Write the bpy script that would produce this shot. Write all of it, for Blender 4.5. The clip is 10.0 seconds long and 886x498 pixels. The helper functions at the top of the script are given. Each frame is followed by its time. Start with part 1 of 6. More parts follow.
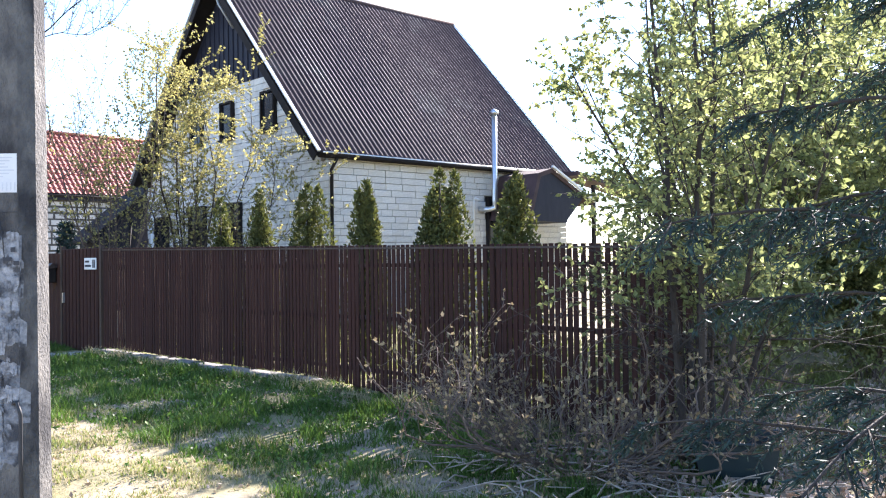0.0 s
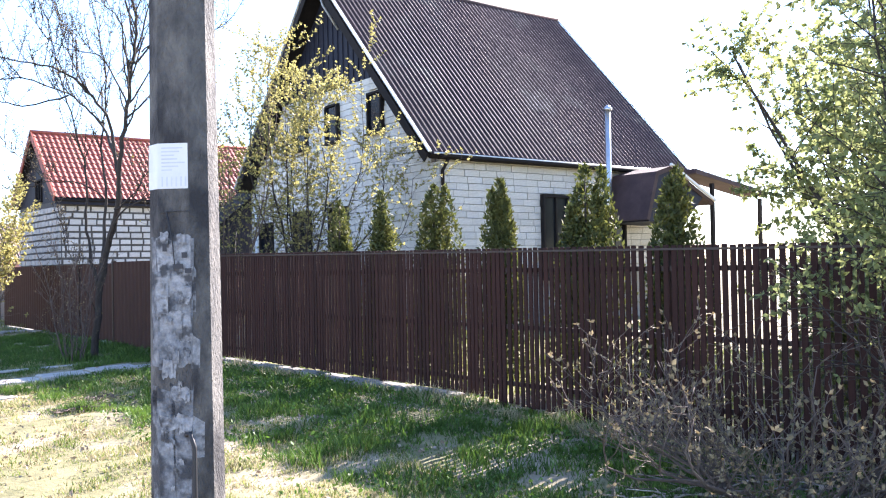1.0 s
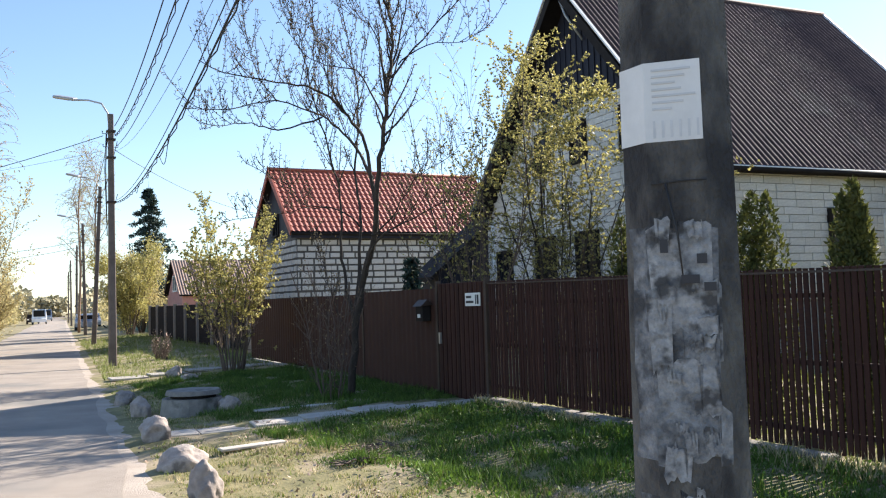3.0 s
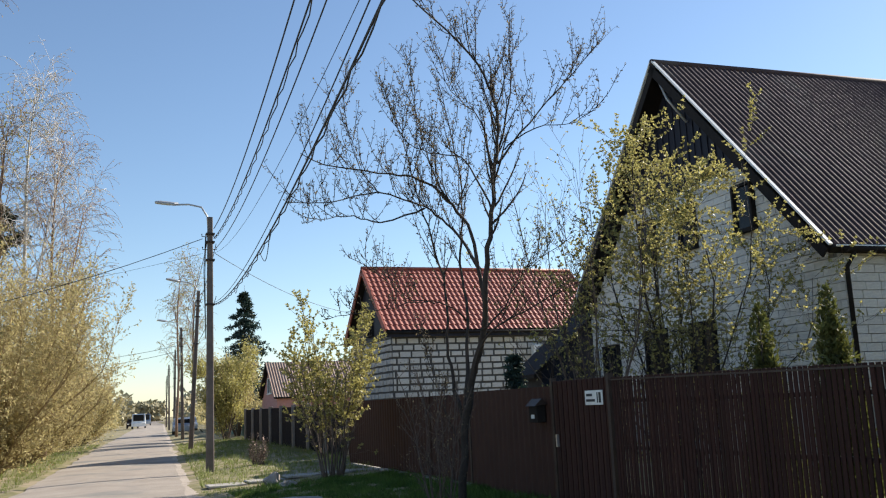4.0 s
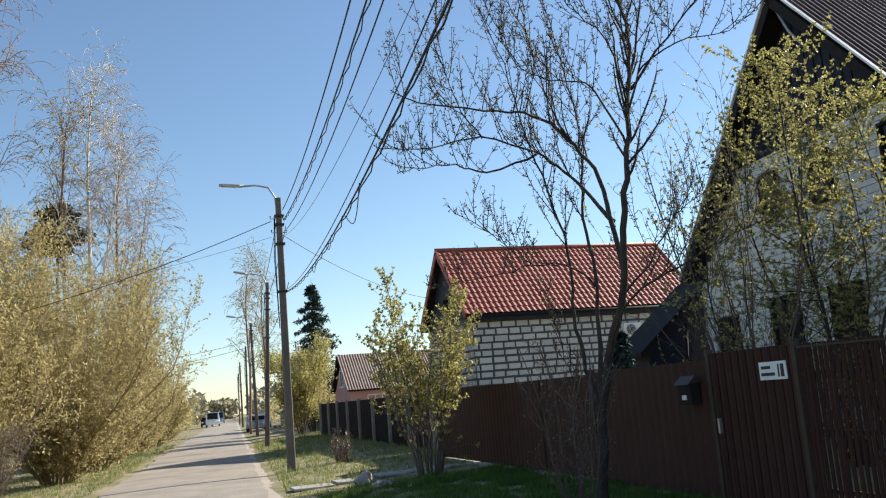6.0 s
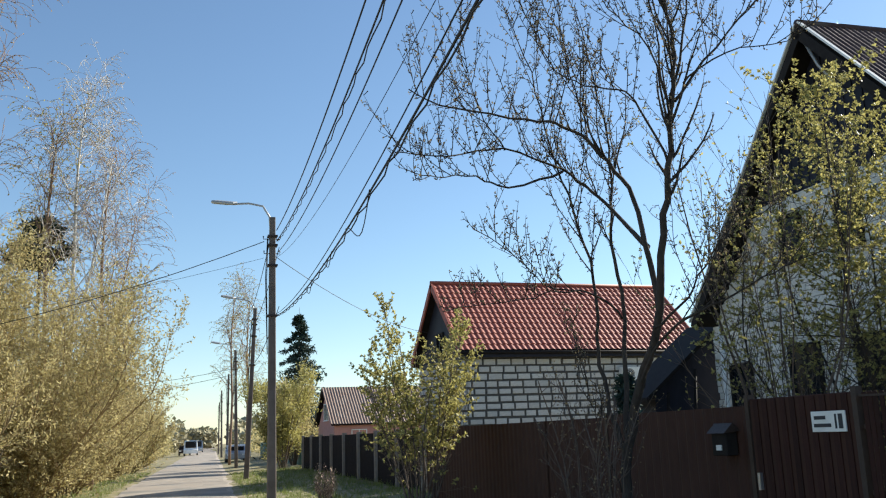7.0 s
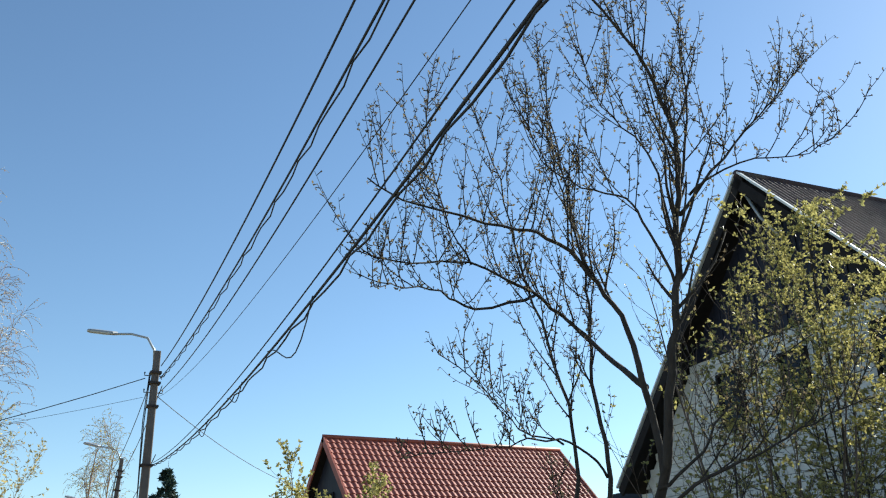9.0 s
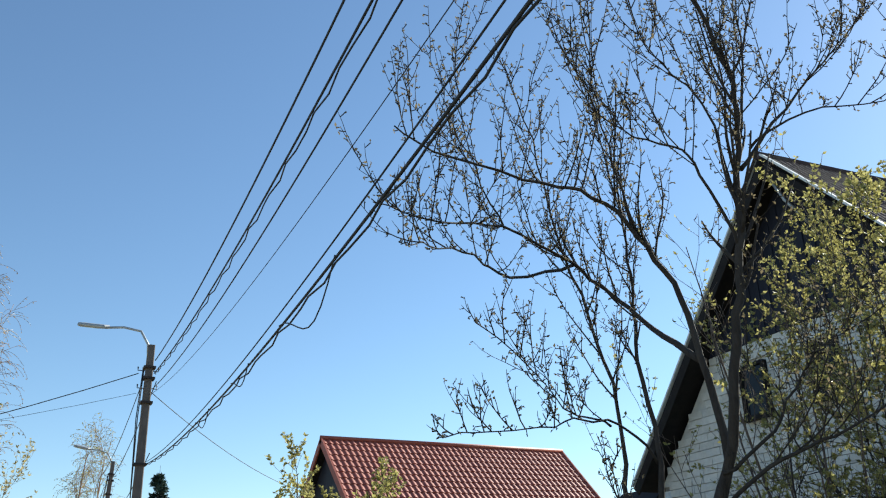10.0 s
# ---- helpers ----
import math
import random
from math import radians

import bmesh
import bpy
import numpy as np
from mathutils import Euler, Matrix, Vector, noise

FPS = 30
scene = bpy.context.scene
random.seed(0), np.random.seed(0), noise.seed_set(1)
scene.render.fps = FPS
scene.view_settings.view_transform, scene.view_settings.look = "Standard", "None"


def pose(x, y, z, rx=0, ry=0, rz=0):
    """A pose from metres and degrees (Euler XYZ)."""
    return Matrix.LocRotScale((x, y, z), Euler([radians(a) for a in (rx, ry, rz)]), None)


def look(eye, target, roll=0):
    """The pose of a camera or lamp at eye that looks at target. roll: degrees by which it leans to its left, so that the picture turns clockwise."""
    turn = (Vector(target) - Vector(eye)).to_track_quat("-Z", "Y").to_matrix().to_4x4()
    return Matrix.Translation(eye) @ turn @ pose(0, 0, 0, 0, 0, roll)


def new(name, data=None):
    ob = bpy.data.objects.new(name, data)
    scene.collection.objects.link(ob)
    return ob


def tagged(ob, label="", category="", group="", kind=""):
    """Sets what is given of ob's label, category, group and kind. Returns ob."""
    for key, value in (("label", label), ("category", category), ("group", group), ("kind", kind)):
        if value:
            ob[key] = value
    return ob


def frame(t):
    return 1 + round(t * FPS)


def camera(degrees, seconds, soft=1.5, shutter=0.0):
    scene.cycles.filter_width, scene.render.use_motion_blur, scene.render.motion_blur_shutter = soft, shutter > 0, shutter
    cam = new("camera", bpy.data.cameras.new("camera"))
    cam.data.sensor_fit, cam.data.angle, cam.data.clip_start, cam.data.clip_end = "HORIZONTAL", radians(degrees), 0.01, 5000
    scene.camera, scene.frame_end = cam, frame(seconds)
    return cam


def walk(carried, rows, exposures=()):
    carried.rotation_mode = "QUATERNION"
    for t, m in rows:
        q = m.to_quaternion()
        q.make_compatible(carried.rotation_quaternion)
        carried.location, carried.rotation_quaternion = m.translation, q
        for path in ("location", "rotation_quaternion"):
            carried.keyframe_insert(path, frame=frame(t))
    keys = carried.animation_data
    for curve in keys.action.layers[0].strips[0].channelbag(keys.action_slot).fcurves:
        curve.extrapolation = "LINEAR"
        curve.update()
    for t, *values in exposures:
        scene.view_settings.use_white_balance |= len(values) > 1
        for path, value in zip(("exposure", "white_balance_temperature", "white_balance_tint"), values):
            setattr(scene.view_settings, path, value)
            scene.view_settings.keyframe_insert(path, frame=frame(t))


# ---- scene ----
import collections

cam = camera(53.0, 10.0, soft=1.15)
PATH = [
    (0, (-0.133, 0.644, 1.703), (1.283, 2.056, 1.726), -0.7),
    (0.5, (-0.156, 1.221, 1.711), (1.234, 2.659, 1.697), -1.1),
    (1, (-0.079, 1.739, 1.716), (1.198, 3.278, 1.751), -1.1),
    (1.5, (-0.069, 2.273, 1.693), (1.103, 3.893, 1.722), -0.8),
    (2, (-0.003, 2.817, 1.677), (1.058, 4.511, 1.736), -1.2),
    (2.5, (0.0, 3.4, 1.652), (0.972, 5.146, 1.733), -1.1),
    (2.7, (-0.001, 3.633, 1.669), (0.94, 5.396, 1.753), -1.3),
    (3.8, (0.098, 4.588, 1.713), (0.848, 6.418, 2.013), -2.6),
    (4, (0.056, 4.832, 1.714), (0.766, 6.67, 2.056), -2.6),
    (4.5, (0.089, 5.435, 1.72), (0.718, 7.291, 2.12), -3.1),
    (5, (0.046, 6.037, 1.704), (0.665, 7.9, 2.088), -3.8),
    (5.5, (0.073, 6.613, 1.686), (0.668, 8.49, 2.035), -4.7),
    (5.7, (0.093, 6.891, 1.711), (0.679, 8.775, 2.037), -4.8),
    (6.8, (0.149, 8.28, 1.699), (0.738, 10.16, 2.041), -2.8),
    (7, (0.167, 8.495, 1.707), (0.772, 10.357, 2.116), -2.1),
    (7.5, (0.162, 9.046, 1.773), (0.835, 10.84, 2.347), -1.8),
    (8, (0.177, 9.595, 1.854), (0.922, 11.294, 2.603), -2.4),
    (8.5, (0.122, 10.103, 1.861), (0.939, 11.745, 2.659), -2.2),
    (9, (0.168, 10.625, 1.888), (0.984, 12.294, 2.628), -1.4),
    (9.5, (0.194, 11.099, 1.823), (0.991, 12.783, 2.55), -0.9),
    (10, (0.256, 11.631, 1.851), (1.087, 13.287, 2.603), -1.7),
]
walk(cam, [(t, look(eye, target, roll)) for t, eye, target, roll in PATH],
     [(0, 2.32, 6300, 18), (0.5, 2.56, 6300, 19), (1, 2.48, 6300, 20), (1.5, 2.26, 6350, 20), (2.5, 1.66, 6650, 19), (2.7, 1.55, 6750, 16), (3.8, 0.86, 6800, 10),
      (4.5, 0.82, 6850, 9), (7.0, 0.85, 6700, 5), (8.5, 0.84, 6500, 1), (10, 0.835, 6400, 2)])

# ---- world and sun ----
SUN_TO = Vector((0.966 * math.cos(radians(31)), 0.259 * math.cos(radians(31)), math.sin(radians(31))))
world = bpy.data.worlds.new("sky")
scene.world = world
world.use_nodes = True
wn = world.node_tree.nodes
sky = wn.new("ShaderNodeTexSky")
sky.sky_type = "NISHITA"
sky.sun_disc = False
sky.sun_elevation = radians(31)
sky.sun_rotation = math.atan2(SUN_TO.x, SUN_TO.y)
sky.air_density, sky.dust_density, sky.ozone_density = 1.0, 0.16, 3.6
wn["Background"].inputs["Strength"].default_value = 0.097
world.node_tree.links.new(sky.outputs["Color"], wn["Background"].inputs["Color"])
sun = new("sun", bpy.data.lights.new("sun", "SUN"))
sun.data.energy, sun.data.angle, sun.data.color = 5.0, radians(0.55), (1.0, 0.94, 0.85)
sun.rotation_mode = "QUATERNION"
sun.rotation_quaternion = SUN_TO.to_track_quat("Z", "Y")


# ---- materials ----
def material(name, color, color2=None, scale=8.0, rough=0.8, metal=0.0, bump=0.3, bump_scale=60.0, stretch=(1, 1, 1), rand=0.0,
             island=0.0, spots=None, spot_scale=3.0, spot_level=0.6, trans=0.0, spec=0.5, coords="Object"):
    m = bpy.data.materials.new(name)
    m.use_nodes = True
    n, l = m.node_tree.nodes, m.node_tree.links
    p = n["Principled BSDF"]
    p.inputs["Roughness"].default_value, p.inputs["Metallic"].default_value = rough, metal
    p.inputs["Specular IOR Level"].default_value = spec
    tc, mp = n.new("ShaderNodeTexCoord"), n.new("ShaderNodeMapping")
    mp.inputs["Scale"].default_value = stretch
    l.new(tc.outputs[coords], mp.inputs["Vector"])
    t1 = n.new("ShaderNodeTexNoise")
    t1.inputs["Scale"].default_value, t1.inputs["Detail"].default_value, t1.inputs["Roughness"].default_value = scale, 8, 0.65
    l.new(mp.outputs["Vector"], t1.inputs["Vector"])
    ramp = n.new("ShaderNodeValToRGB")
    ramp.color_ramp.elements[0].position, ramp.color_ramp.elements[1].position = 0.32, 0.68
    ramp.color_ramp.elements[0].color = (*color, 1)
    ramp.color_ramp.elements[1].color = (*(color2 or [c * 1.25 for c in color]), 1)
    l.new(t1.outputs["Fac"], ramp.inputs["Fac"])
    out = ramp.outputs["Color"]
    if spots:
        t3 = n.new("ShaderNodeTexNoise")
        t3.inputs["Scale"].default_value, t3.inputs["Detail"].default_value = spot_scale, 6
        l.new(mp.outputs["Vector"], t3.inputs["Vector"])
        r3 = n.new("ShaderNodeValToRGB")
        r3.color_ramp.elements[0].position, r3.color_ramp.elements[1].position = spot_level - 0.06, spot_level + 0.06
        l.new(t3.outputs["Fac"], r3.inputs["Fac"])
        mx = n.new("ShaderNodeMix")
        mx.data_type = "RGBA"
        l.new(r3.outputs["Color"], mx.inputs["Factor"])
        l.new(out, mx.inputs[6])
        mx.inputs[7].default_value = (*spots, 1)
        out = mx.outputs[2]
    for amount, node, socket in ((rand, "ShaderNodeObjectInfo", "Random"), (island, "ShaderNodeNewGeometry", "Random Per Island")):
        if amount:
            src = n.new(node)
            mr, hs = n.new("ShaderNodeMapRange"), n.new("ShaderNodeHueSaturation")
            mr.inputs["To Min"].default_value, mr.inputs["To Max"].default_value = 1 - amount, 1 + amount
            l.new(src.outputs[socket], mr.inputs["Value"])
            l.new(mr.outputs["Result"], hs.inputs["Value"])
            l.new(out, hs.inputs["Color"])
            out = hs.outputs["Color"]
    l.new(out, p.inputs["Base Color"])
    if bump:
        t2, b = n.new("ShaderNodeTexNoise"), n.new("ShaderNodeBump")
        t2.inputs["Scale"].default_value, t2.inputs["Detail"].default_value = bump_scale, 5
        b.inputs["Strength"].default_value, b.inputs["Distance"].default_value = bump, 0.02
        l.new(mp.outputs["Vector"], t2.inputs["Vector"])
        l.new(t2.outputs["Fac"], b.inputs["Height"])
        l.new(b.outputs["Normal"], p.inputs["Normal"])
    if trans:
        tr, ms = n.new("ShaderNodeBsdfTranslucent"), n.new("ShaderNodeMixShader")
        ms.inputs["Fac"].default_value = trans
        l.new(out, tr.inputs["Color"])
        l.new(p.outputs["BSDF"], ms.inputs[1])
        l.new(tr.outputs["BSDF"], ms.inputs[2])
        l.new(ms.outputs["Shader"], n["Material Output"].inputs["Surface"])
    return m


M_GRASS_GROUND = material("grass_ground", (0.115, 0.112, 0.042), (0.28, 0.24, 0.115), 2.2, 0.95, bump=0.6, bump_scale=25,
                          spots=(0.31, 0.25, 0.165), spot_scale=0.8, spot_level=0.54)
M_BLADE = material("grass_blade", (0.13, 0.185, 0.035), (0.27, 0.29, 0.085), 0.7, 0.6, bump=0, island=0.35, trans=0.35)
# greener grass, its colour also darkened to deepen the fence's shade
M_LUSH_SHADED = material("lush_shaded_blade", (0.045, 0.105, 0.012), (0.12, 0.20, 0.032), 1.3, 0.6, bump=0, island=0.4, trans=0.35)
M_STRAW = material("dry_blade", (0.40, 0.34, 0.19), (0.54, 0.46, 0.28), 1.0, 0.8, bump=0, island=0.3, trans=0.3)
M_LITTER = material("leaf_litter", (0.25, 0.17, 0.125), (0.45, 0.34, 0.265), 2.0, 0.8, bump=0, island=0.45)
M_ROAD = material("asphalt", (0.26, 0.222, 0.188), (0.37, 0.318, 0.268), 0.8, 0.9, bump=0.5, bump_scale=120,
                  spots=(0.20, 0.19, 0.175), spot_scale=0.35, spot_level=0.6)
M_DUST = material("dusty_shoulder", (0.34, 0.285, 0.235), (0.46, 0.395, 0.335), 1.5, 0.95, bump=0.6, bump_scale=70)
M_SLAT = material("brown_fence_paint", (0.027, 0.0095, 0.0075), (0.046, 0.0165, 0.012), 5.0, 0.75, spec=0.25, bump=0.25, bump_scale=40,
                  stretch=(6, 6, 0.6), rand=0.22)
M_SHEET = material("brown_steel_sheet", (0.044, 0.018, 0.012), (0.058, 0.024, 0.016), 2.0, 0.75, spec=0.3, metal=0.0, bump=0.08, bump_scale=10)
M_RAIL = material("dark_steel_rail", (0.03, 0.018, 0.014), (0.05, 0.03, 0.022), 6, 0.55)
M_CONCRETE = material("concrete", (0.30, 0.28, 0.255), (0.46, 0.435, 0.40), 3, 0.9, bump=0.5, bump_scale=45, spots=(0.18, 0.168, 0.155), spot_scale=2)
# concrete darkened in colour for the shade on the well ring and fence footing
M_CONCRETE_SHADED = material("shaded_concrete", (0.18, 0.165, 0.15), (0.32, 0.295, 0.265), 4, 0.95, bump=0.8, bump_scale=30, spots=(0.09, 0.09, 0.075), spot_scale=3)
M_OLD_POLE = material("weathered_pole", (0.055, 0.054, 0.055), (0.17, 0.16, 0.145), 5.0, 0.9, bump=1.0, bump_scale=45, stretch=(1.6, 1.6, 0.9),
                      spots=(0.032, 0.031, 0.033), spot_scale=3.0, spot_level=0.55)
M_FAR_POLE = material("grey_concrete_pole", (0.115, 0.092, 0.08), (0.19, 0.155, 0.135), 2, 0.9, bump=0.3)
M_PAPER = material("white_paper", (0.62, 0.62, 0.62), (0.75, 0.75, 0.75), 6, 0.75, bump=0.12, bump_scale=20)
M_SCRAP = material("torn_paper", (0.13, 0.135, 0.145), (0.38, 0.385, 0.395), 22, 0.85, bump=0.8, bump_scale=40, spots=(0.06, 0.06, 0.063), spot_scale=17, spot_level=0.56)
M_RESIDUE = material("paper_residue", (0.075, 0.08, 0.09), (0.27, 0.28, 0.295), 24, 0.9, bump=0.9, bump_scale=50, spots=(0.05, 0.052, 0.058), spot_scale=11, spot_level=0.54)
M_INK = material("ink", (0.03, 0.03, 0.035), None, 9, 0.7, bump=0)
M_GREY_INK = material("faded_ink", (0.50, 0.51, 0.53), None, 9, 0.7, bump=0)
M_SIDING = material("pale_stone_panel", (0.58, 0.55, 0.50), (0.72, 0.69, 0.63), 5, 0.85, bump=0.9, bump_scale=16, rand=0.07, island=0.07)
M_JOINT = material("panel_joint", (0.25, 0.235, 0.21), (0.31, 0.295, 0.27), 6, 0.9)
M_BLOCK = material("aerated_block", (0.46, 0.455, 0.44), (0.60, 0.59, 0.575), 4, 0.9, bump=0.35, bump_scale=35, rand=0.10)
M_MORTAR = material("grey_mortar", (0.075, 0.073, 0.072), (0.12, 0.117, 0.114), 6, 0.95, bump=0.6, bump_scale=40)
M_DARKROOF = material("brown_corrugated_sheet", (0.040, 0.022, 0.023), (0.075, 0.044, 0.044), 2.5, 0.8, bump=0.25, bump_scale=30,
                      spots=(0.09, 0.07, 0.062), spot_scale=0.7, spot_level=0.62)
M_REDROOF = material("red_metal_tile", (0.27, 0.060, 0.038), (0.37, 0.095, 0.06), 3, 0.6, bump=0.08, bump_scale=30)
M_NAVY = material("dark_navy_boarding", (0.016, 0.018, 0.03), (0.026, 0.028, 0.042), 4, 0.6, spec=0.2, bump=0.2, bump_scale=25, stretch=(1, 1, 0.3))
M_WHITE = material("white_trim", (0.70, 0.70, 0.68), (0.8, 0.8, 0.78), 5, 0.5, bump=0.05)
M_BLACKTRIM = material("dark_brown_trim", (0.016, 0.013, 0.013), (0.026, 0.022, 0.02), 5, 0.75, spec=0.15, bump=0.1)
M_STEEL = material("galvanised_steel", (0.55, 0.56, 0.57), (0.66, 0.67, 0.68), 6, 0.35, metal=0.85, bump=0.05)
M_PINK = material("pink_render", (0.46, 0.22, 0.20), (0.54, 0.28, 0.25), 3, 0.9)
M_RUST = material("faded_rusty_roof", (0.26, 0.16, 0.12), (0.34, 0.25, 0.20), 2, 0.7)
M_STONE = material("granite_boulder", (0.25, 0.21, 0.19), (0.46, 0.40, 0.36), 6, 0.9, bump=1.0, bump_scale=14, rand=0.12, spots=(0.15, 0.13, 0.12), spot_scale=6)
M_BARK = material("dark_bark", (0.026, 0.020, 0.017), (0.062, 0.049, 0.040), 6, 0.9, bump=0.8, bump_scale=30, stretch=(2, 2, 0.6))
M_TWIG = material("brown_twig", (0.085, 0.062, 0.05), (0.14, 0.105, 0.085), 8, 0.9, bump=0)
M_TWIG_LIGHT = material("ochre_twig", (0.20, 0.145, 0.075), (0.30, 0.22, 0.11), 4, 0.85, bump=0)
M_STICK = material("bleached_stick", (0.24, 0.20, 0.16), (0.42, 0.36, 0.30), 7, 0.9, bump=0, island=0.3)
M_BIRCH = material("birch_bark", (0.52, 0.49, 0.45), (0.68, 0.65, 0.61), 3, 0.8, spots=(0.06, 0.055, 0.05), spot_scale=3, spot_level=0.62, stretch=(1, 1, 3))
M_BIRCH_TWIG = material("birch_twig", (0.20, 0.13, 0.09), (0.32, 0.21, 0.14), 5, 0.9, bump=0)
M_LEAF = material("young_leaf", (0.17, 0.21, 0.075), (0.33, 0.34, 0.135), 1.2, 0.45, bump=0, island=0.4, trans=0.6)
M_LEAF_Y = material("yellow_green_leaf", (0.29, 0.265, 0.085), (0.46, 0.415, 0.155), 1.2, 0.5, bump=0, island=0.35, trans=0.5)
M_CATKIN = material("willow_catkin", (0.40, 0.345, 0.155), (0.56, 0.475, 0.245), 1.0, 0.8, bump=0, island=0.3, trans=0.4)
M_BUD = material("opening_bud", (0.17, 0.135, 0.075), (0.33, 0.26, 0.15), 2, 0.8, bump=0, island=0.35, trans=0.3)
M_BUD_PALE = material("birch_catkin", (0.30, 0.21, 0.11), (0.44, 0.32, 0.18), 2, 0.8, bump=0, island=0.35, trans=0.35)
M_THUJA = material("thuja_spray", (0.028, 0.05, 0.015), (0.15, 0.15, 0.036), 1.6, 0.7, bump=0, island=0.4, trans=0.35)
M_NEEDLE = material("spruce_needle", (0.014, 0.036, 0.030), (0.036, 0.068, 0.052), 1.5, 0.7, bump=0, island=0.35, trans=0.15)
M_PINE = material("pine_needle", (0.018, 0.036, 0.018), (0.032, 0.056, 0.026), 1.5, 0.7, bump=0, island=0.3)
M_CABLE = material("black_cable", (0.02, 0.02, 0.022), None, 5, 0.6, bump=0)
M_LAMP = material("grey_lamp_housing", (0.34, 0.35, 0.36), (0.42, 0.43, 0.44), 5, 0.45, metal=0.3, bump=0)
M_LENS = material("lamp_lens", (0.55, 0.53, 0.45), None, 5, 0.25, bump=0)
M_PLANK = material("grey_plank", (0.36, 0.33, 0.295), (0.54, 0.50, 0.45), 4, 0.9, bump=0.6, bump_scale=30, stretch=(0.5, 4, 4), rand=0.15)
M_BIN = material("dark_teal_plastic", (0.007, 0.020, 0.026), (0.012, 0.03, 0.036), 4, 0.5, bump=0.05)
M_TEAL = material("teal_fence_paint", (0.02, 0.10, 0.085), (0.03, 0.13, 0.11), 3, 0.6, rand=0.2)
M_DFENCE = material("dark_fence_sheet", (0.022, 0.018, 0.019), (0.032, 0.026, 0.027), 3, 0.95, spec=0.1)
M_BRICK_POST = material("pale_brick_pillar", (0.22, 0.19, 0.165), (0.30, 0.26, 0.23), 6, 0.9)
M_CARWHITE = material("white_car_paint", (0.75, 0.75, 0.75), None, 3, 0.25, bump=0)
M_CARSILVER = material("silver_car_paint", (0.32, 0.36, 0.42), None, 3, 0.3, metal=0.5, bump=0)
M_TYRE = material("rubber", (0.02, 0.02, 0.02), None, 5, 0.8, bump=0.1)
M_FARTREE = material("far_treetops", (0.24, 0.22, 0.14), (0.40, 0.36, 0.24), 0.6, 0.95, bump=0, island=0.3)
M_LIGHTRED = material("red_lamp_glass", (0.4, 0.02, 0.02), None, 3, 0.3, bump=0)
M_HEADLIGHT = material("clear_lamp_glass", (0.7, 0.7, 0.7), None, 3, 0.15, bump=0)
M_ORANGE = material("orange_plastic", (0.6, 0.17, 0.04), (0.7, 0.22, 0.05), 3, 0.6, bump=0)

M_GLASS = bpy.data.materials.new("window_glass")
M_GLASS.use_nodes = True
gp = M_GLASS.node_tree.nodes["Principled BSDF"]
gp.inputs["Base Color"].default_value = (0.012, 0.014, 0.018, 1)
gp.inputs["Roughness"].default_value = 0.12
gp.inputs["Specular IOR Level"].default_value = 0.2


# ---- mesh helpers ----
def mesh_object(name, verts, faces, mat, parent=None, label="", smooth=False):
    me = bpy.data.meshes.new(name)
    me.from_pydata([tuple(v) for v in verts], [], [tuple(int(i) for i in f) for f in faces])
    me.materials.append(mat)
    if smooth:
        me.polygons.foreach_set("use_smooth", [True] * len(me.polygons))
    me.update()
    ob = new(name, me)
    if parent:
        ob.parent = parent
    return tagged(ob, label)


def part(name, bm, mat, parent=None, label="", smooth=False):
    me = bpy.data.meshes.new(name)
    bm.normal_update()
    bm.to_mesh(me)
    bm.free()
    me.materials.append(mat)
    if smooth:
        me.polygons.foreach_set("use_smooth", [True] * len(me.polygons))
    ob = new(name, me)
    if parent:
        ob.parent = parent
    return tagged(ob, label)


def thing(name, label, category, group="", kind="", at=(0, 0, 0), turn=0.0):
    ob = new(name)
    ob.location, ob.rotation_euler = at, (0, 0, radians(turn))
    return tagged(ob, label, category, group, kind)


def box(bm, lo, hi, bevel=0.0):
    g = bmesh.ops.create_cube(bm, size=1.0)["verts"]
    for v in g:
        v.co = Vector([lo[i] + (v.co[i] + 0.5) * (hi[i] - lo[i]) for i in range(3)])
    if bevel:
        edges = {e for v in g for e in v.link_edges}
        bmesh.ops.bevel(bm, geom=list(edges), offset=bevel, segments=1, affect="EDGES")
    return bm


def block(name, lo, hi, mat, parent=None, label="", bevel=0.0):
    return part(name, box(bmesh.new(), lo, hi, bevel), mat, parent, label)


def tube(points, radii, sides=6):
    """Vertices and faces of a tapered tube along a line of points."""
    pts = [Vector(p) for p in points]
    verts, faces = [], []
    for i, p in enumerate(pts):
        d = (pts[min(i + 1, len(pts) - 1)] - pts[max(i - 1, 0)]).normalized()
        a = d.cross(Vector((0.31, 0.22, 0.93)))
        if a.length < 1e-3:
            a = d.cross(Vector((1, 0, 0)))
        a.normalize()
        b = d.cross(a)
        for k in range(sides):
            w = 2 * math.pi * k / sides
            verts.append(p + radii[i] * (math.cos(w) * a + math.sin(w) * b))
    for i in range(len(pts) - 1):
        for k in range(sides):
            k2 = (k + 1) % sides
            faces.append((i * sides + k, i * sides + k2, (i + 1) * sides + k2, (i + 1) * sides + k))
    faces.append(tuple(range(sides))[::-1])
    faces.append(tuple(range((len(pts) - 1) * sides, len(pts) * sides)))
    return verts, faces


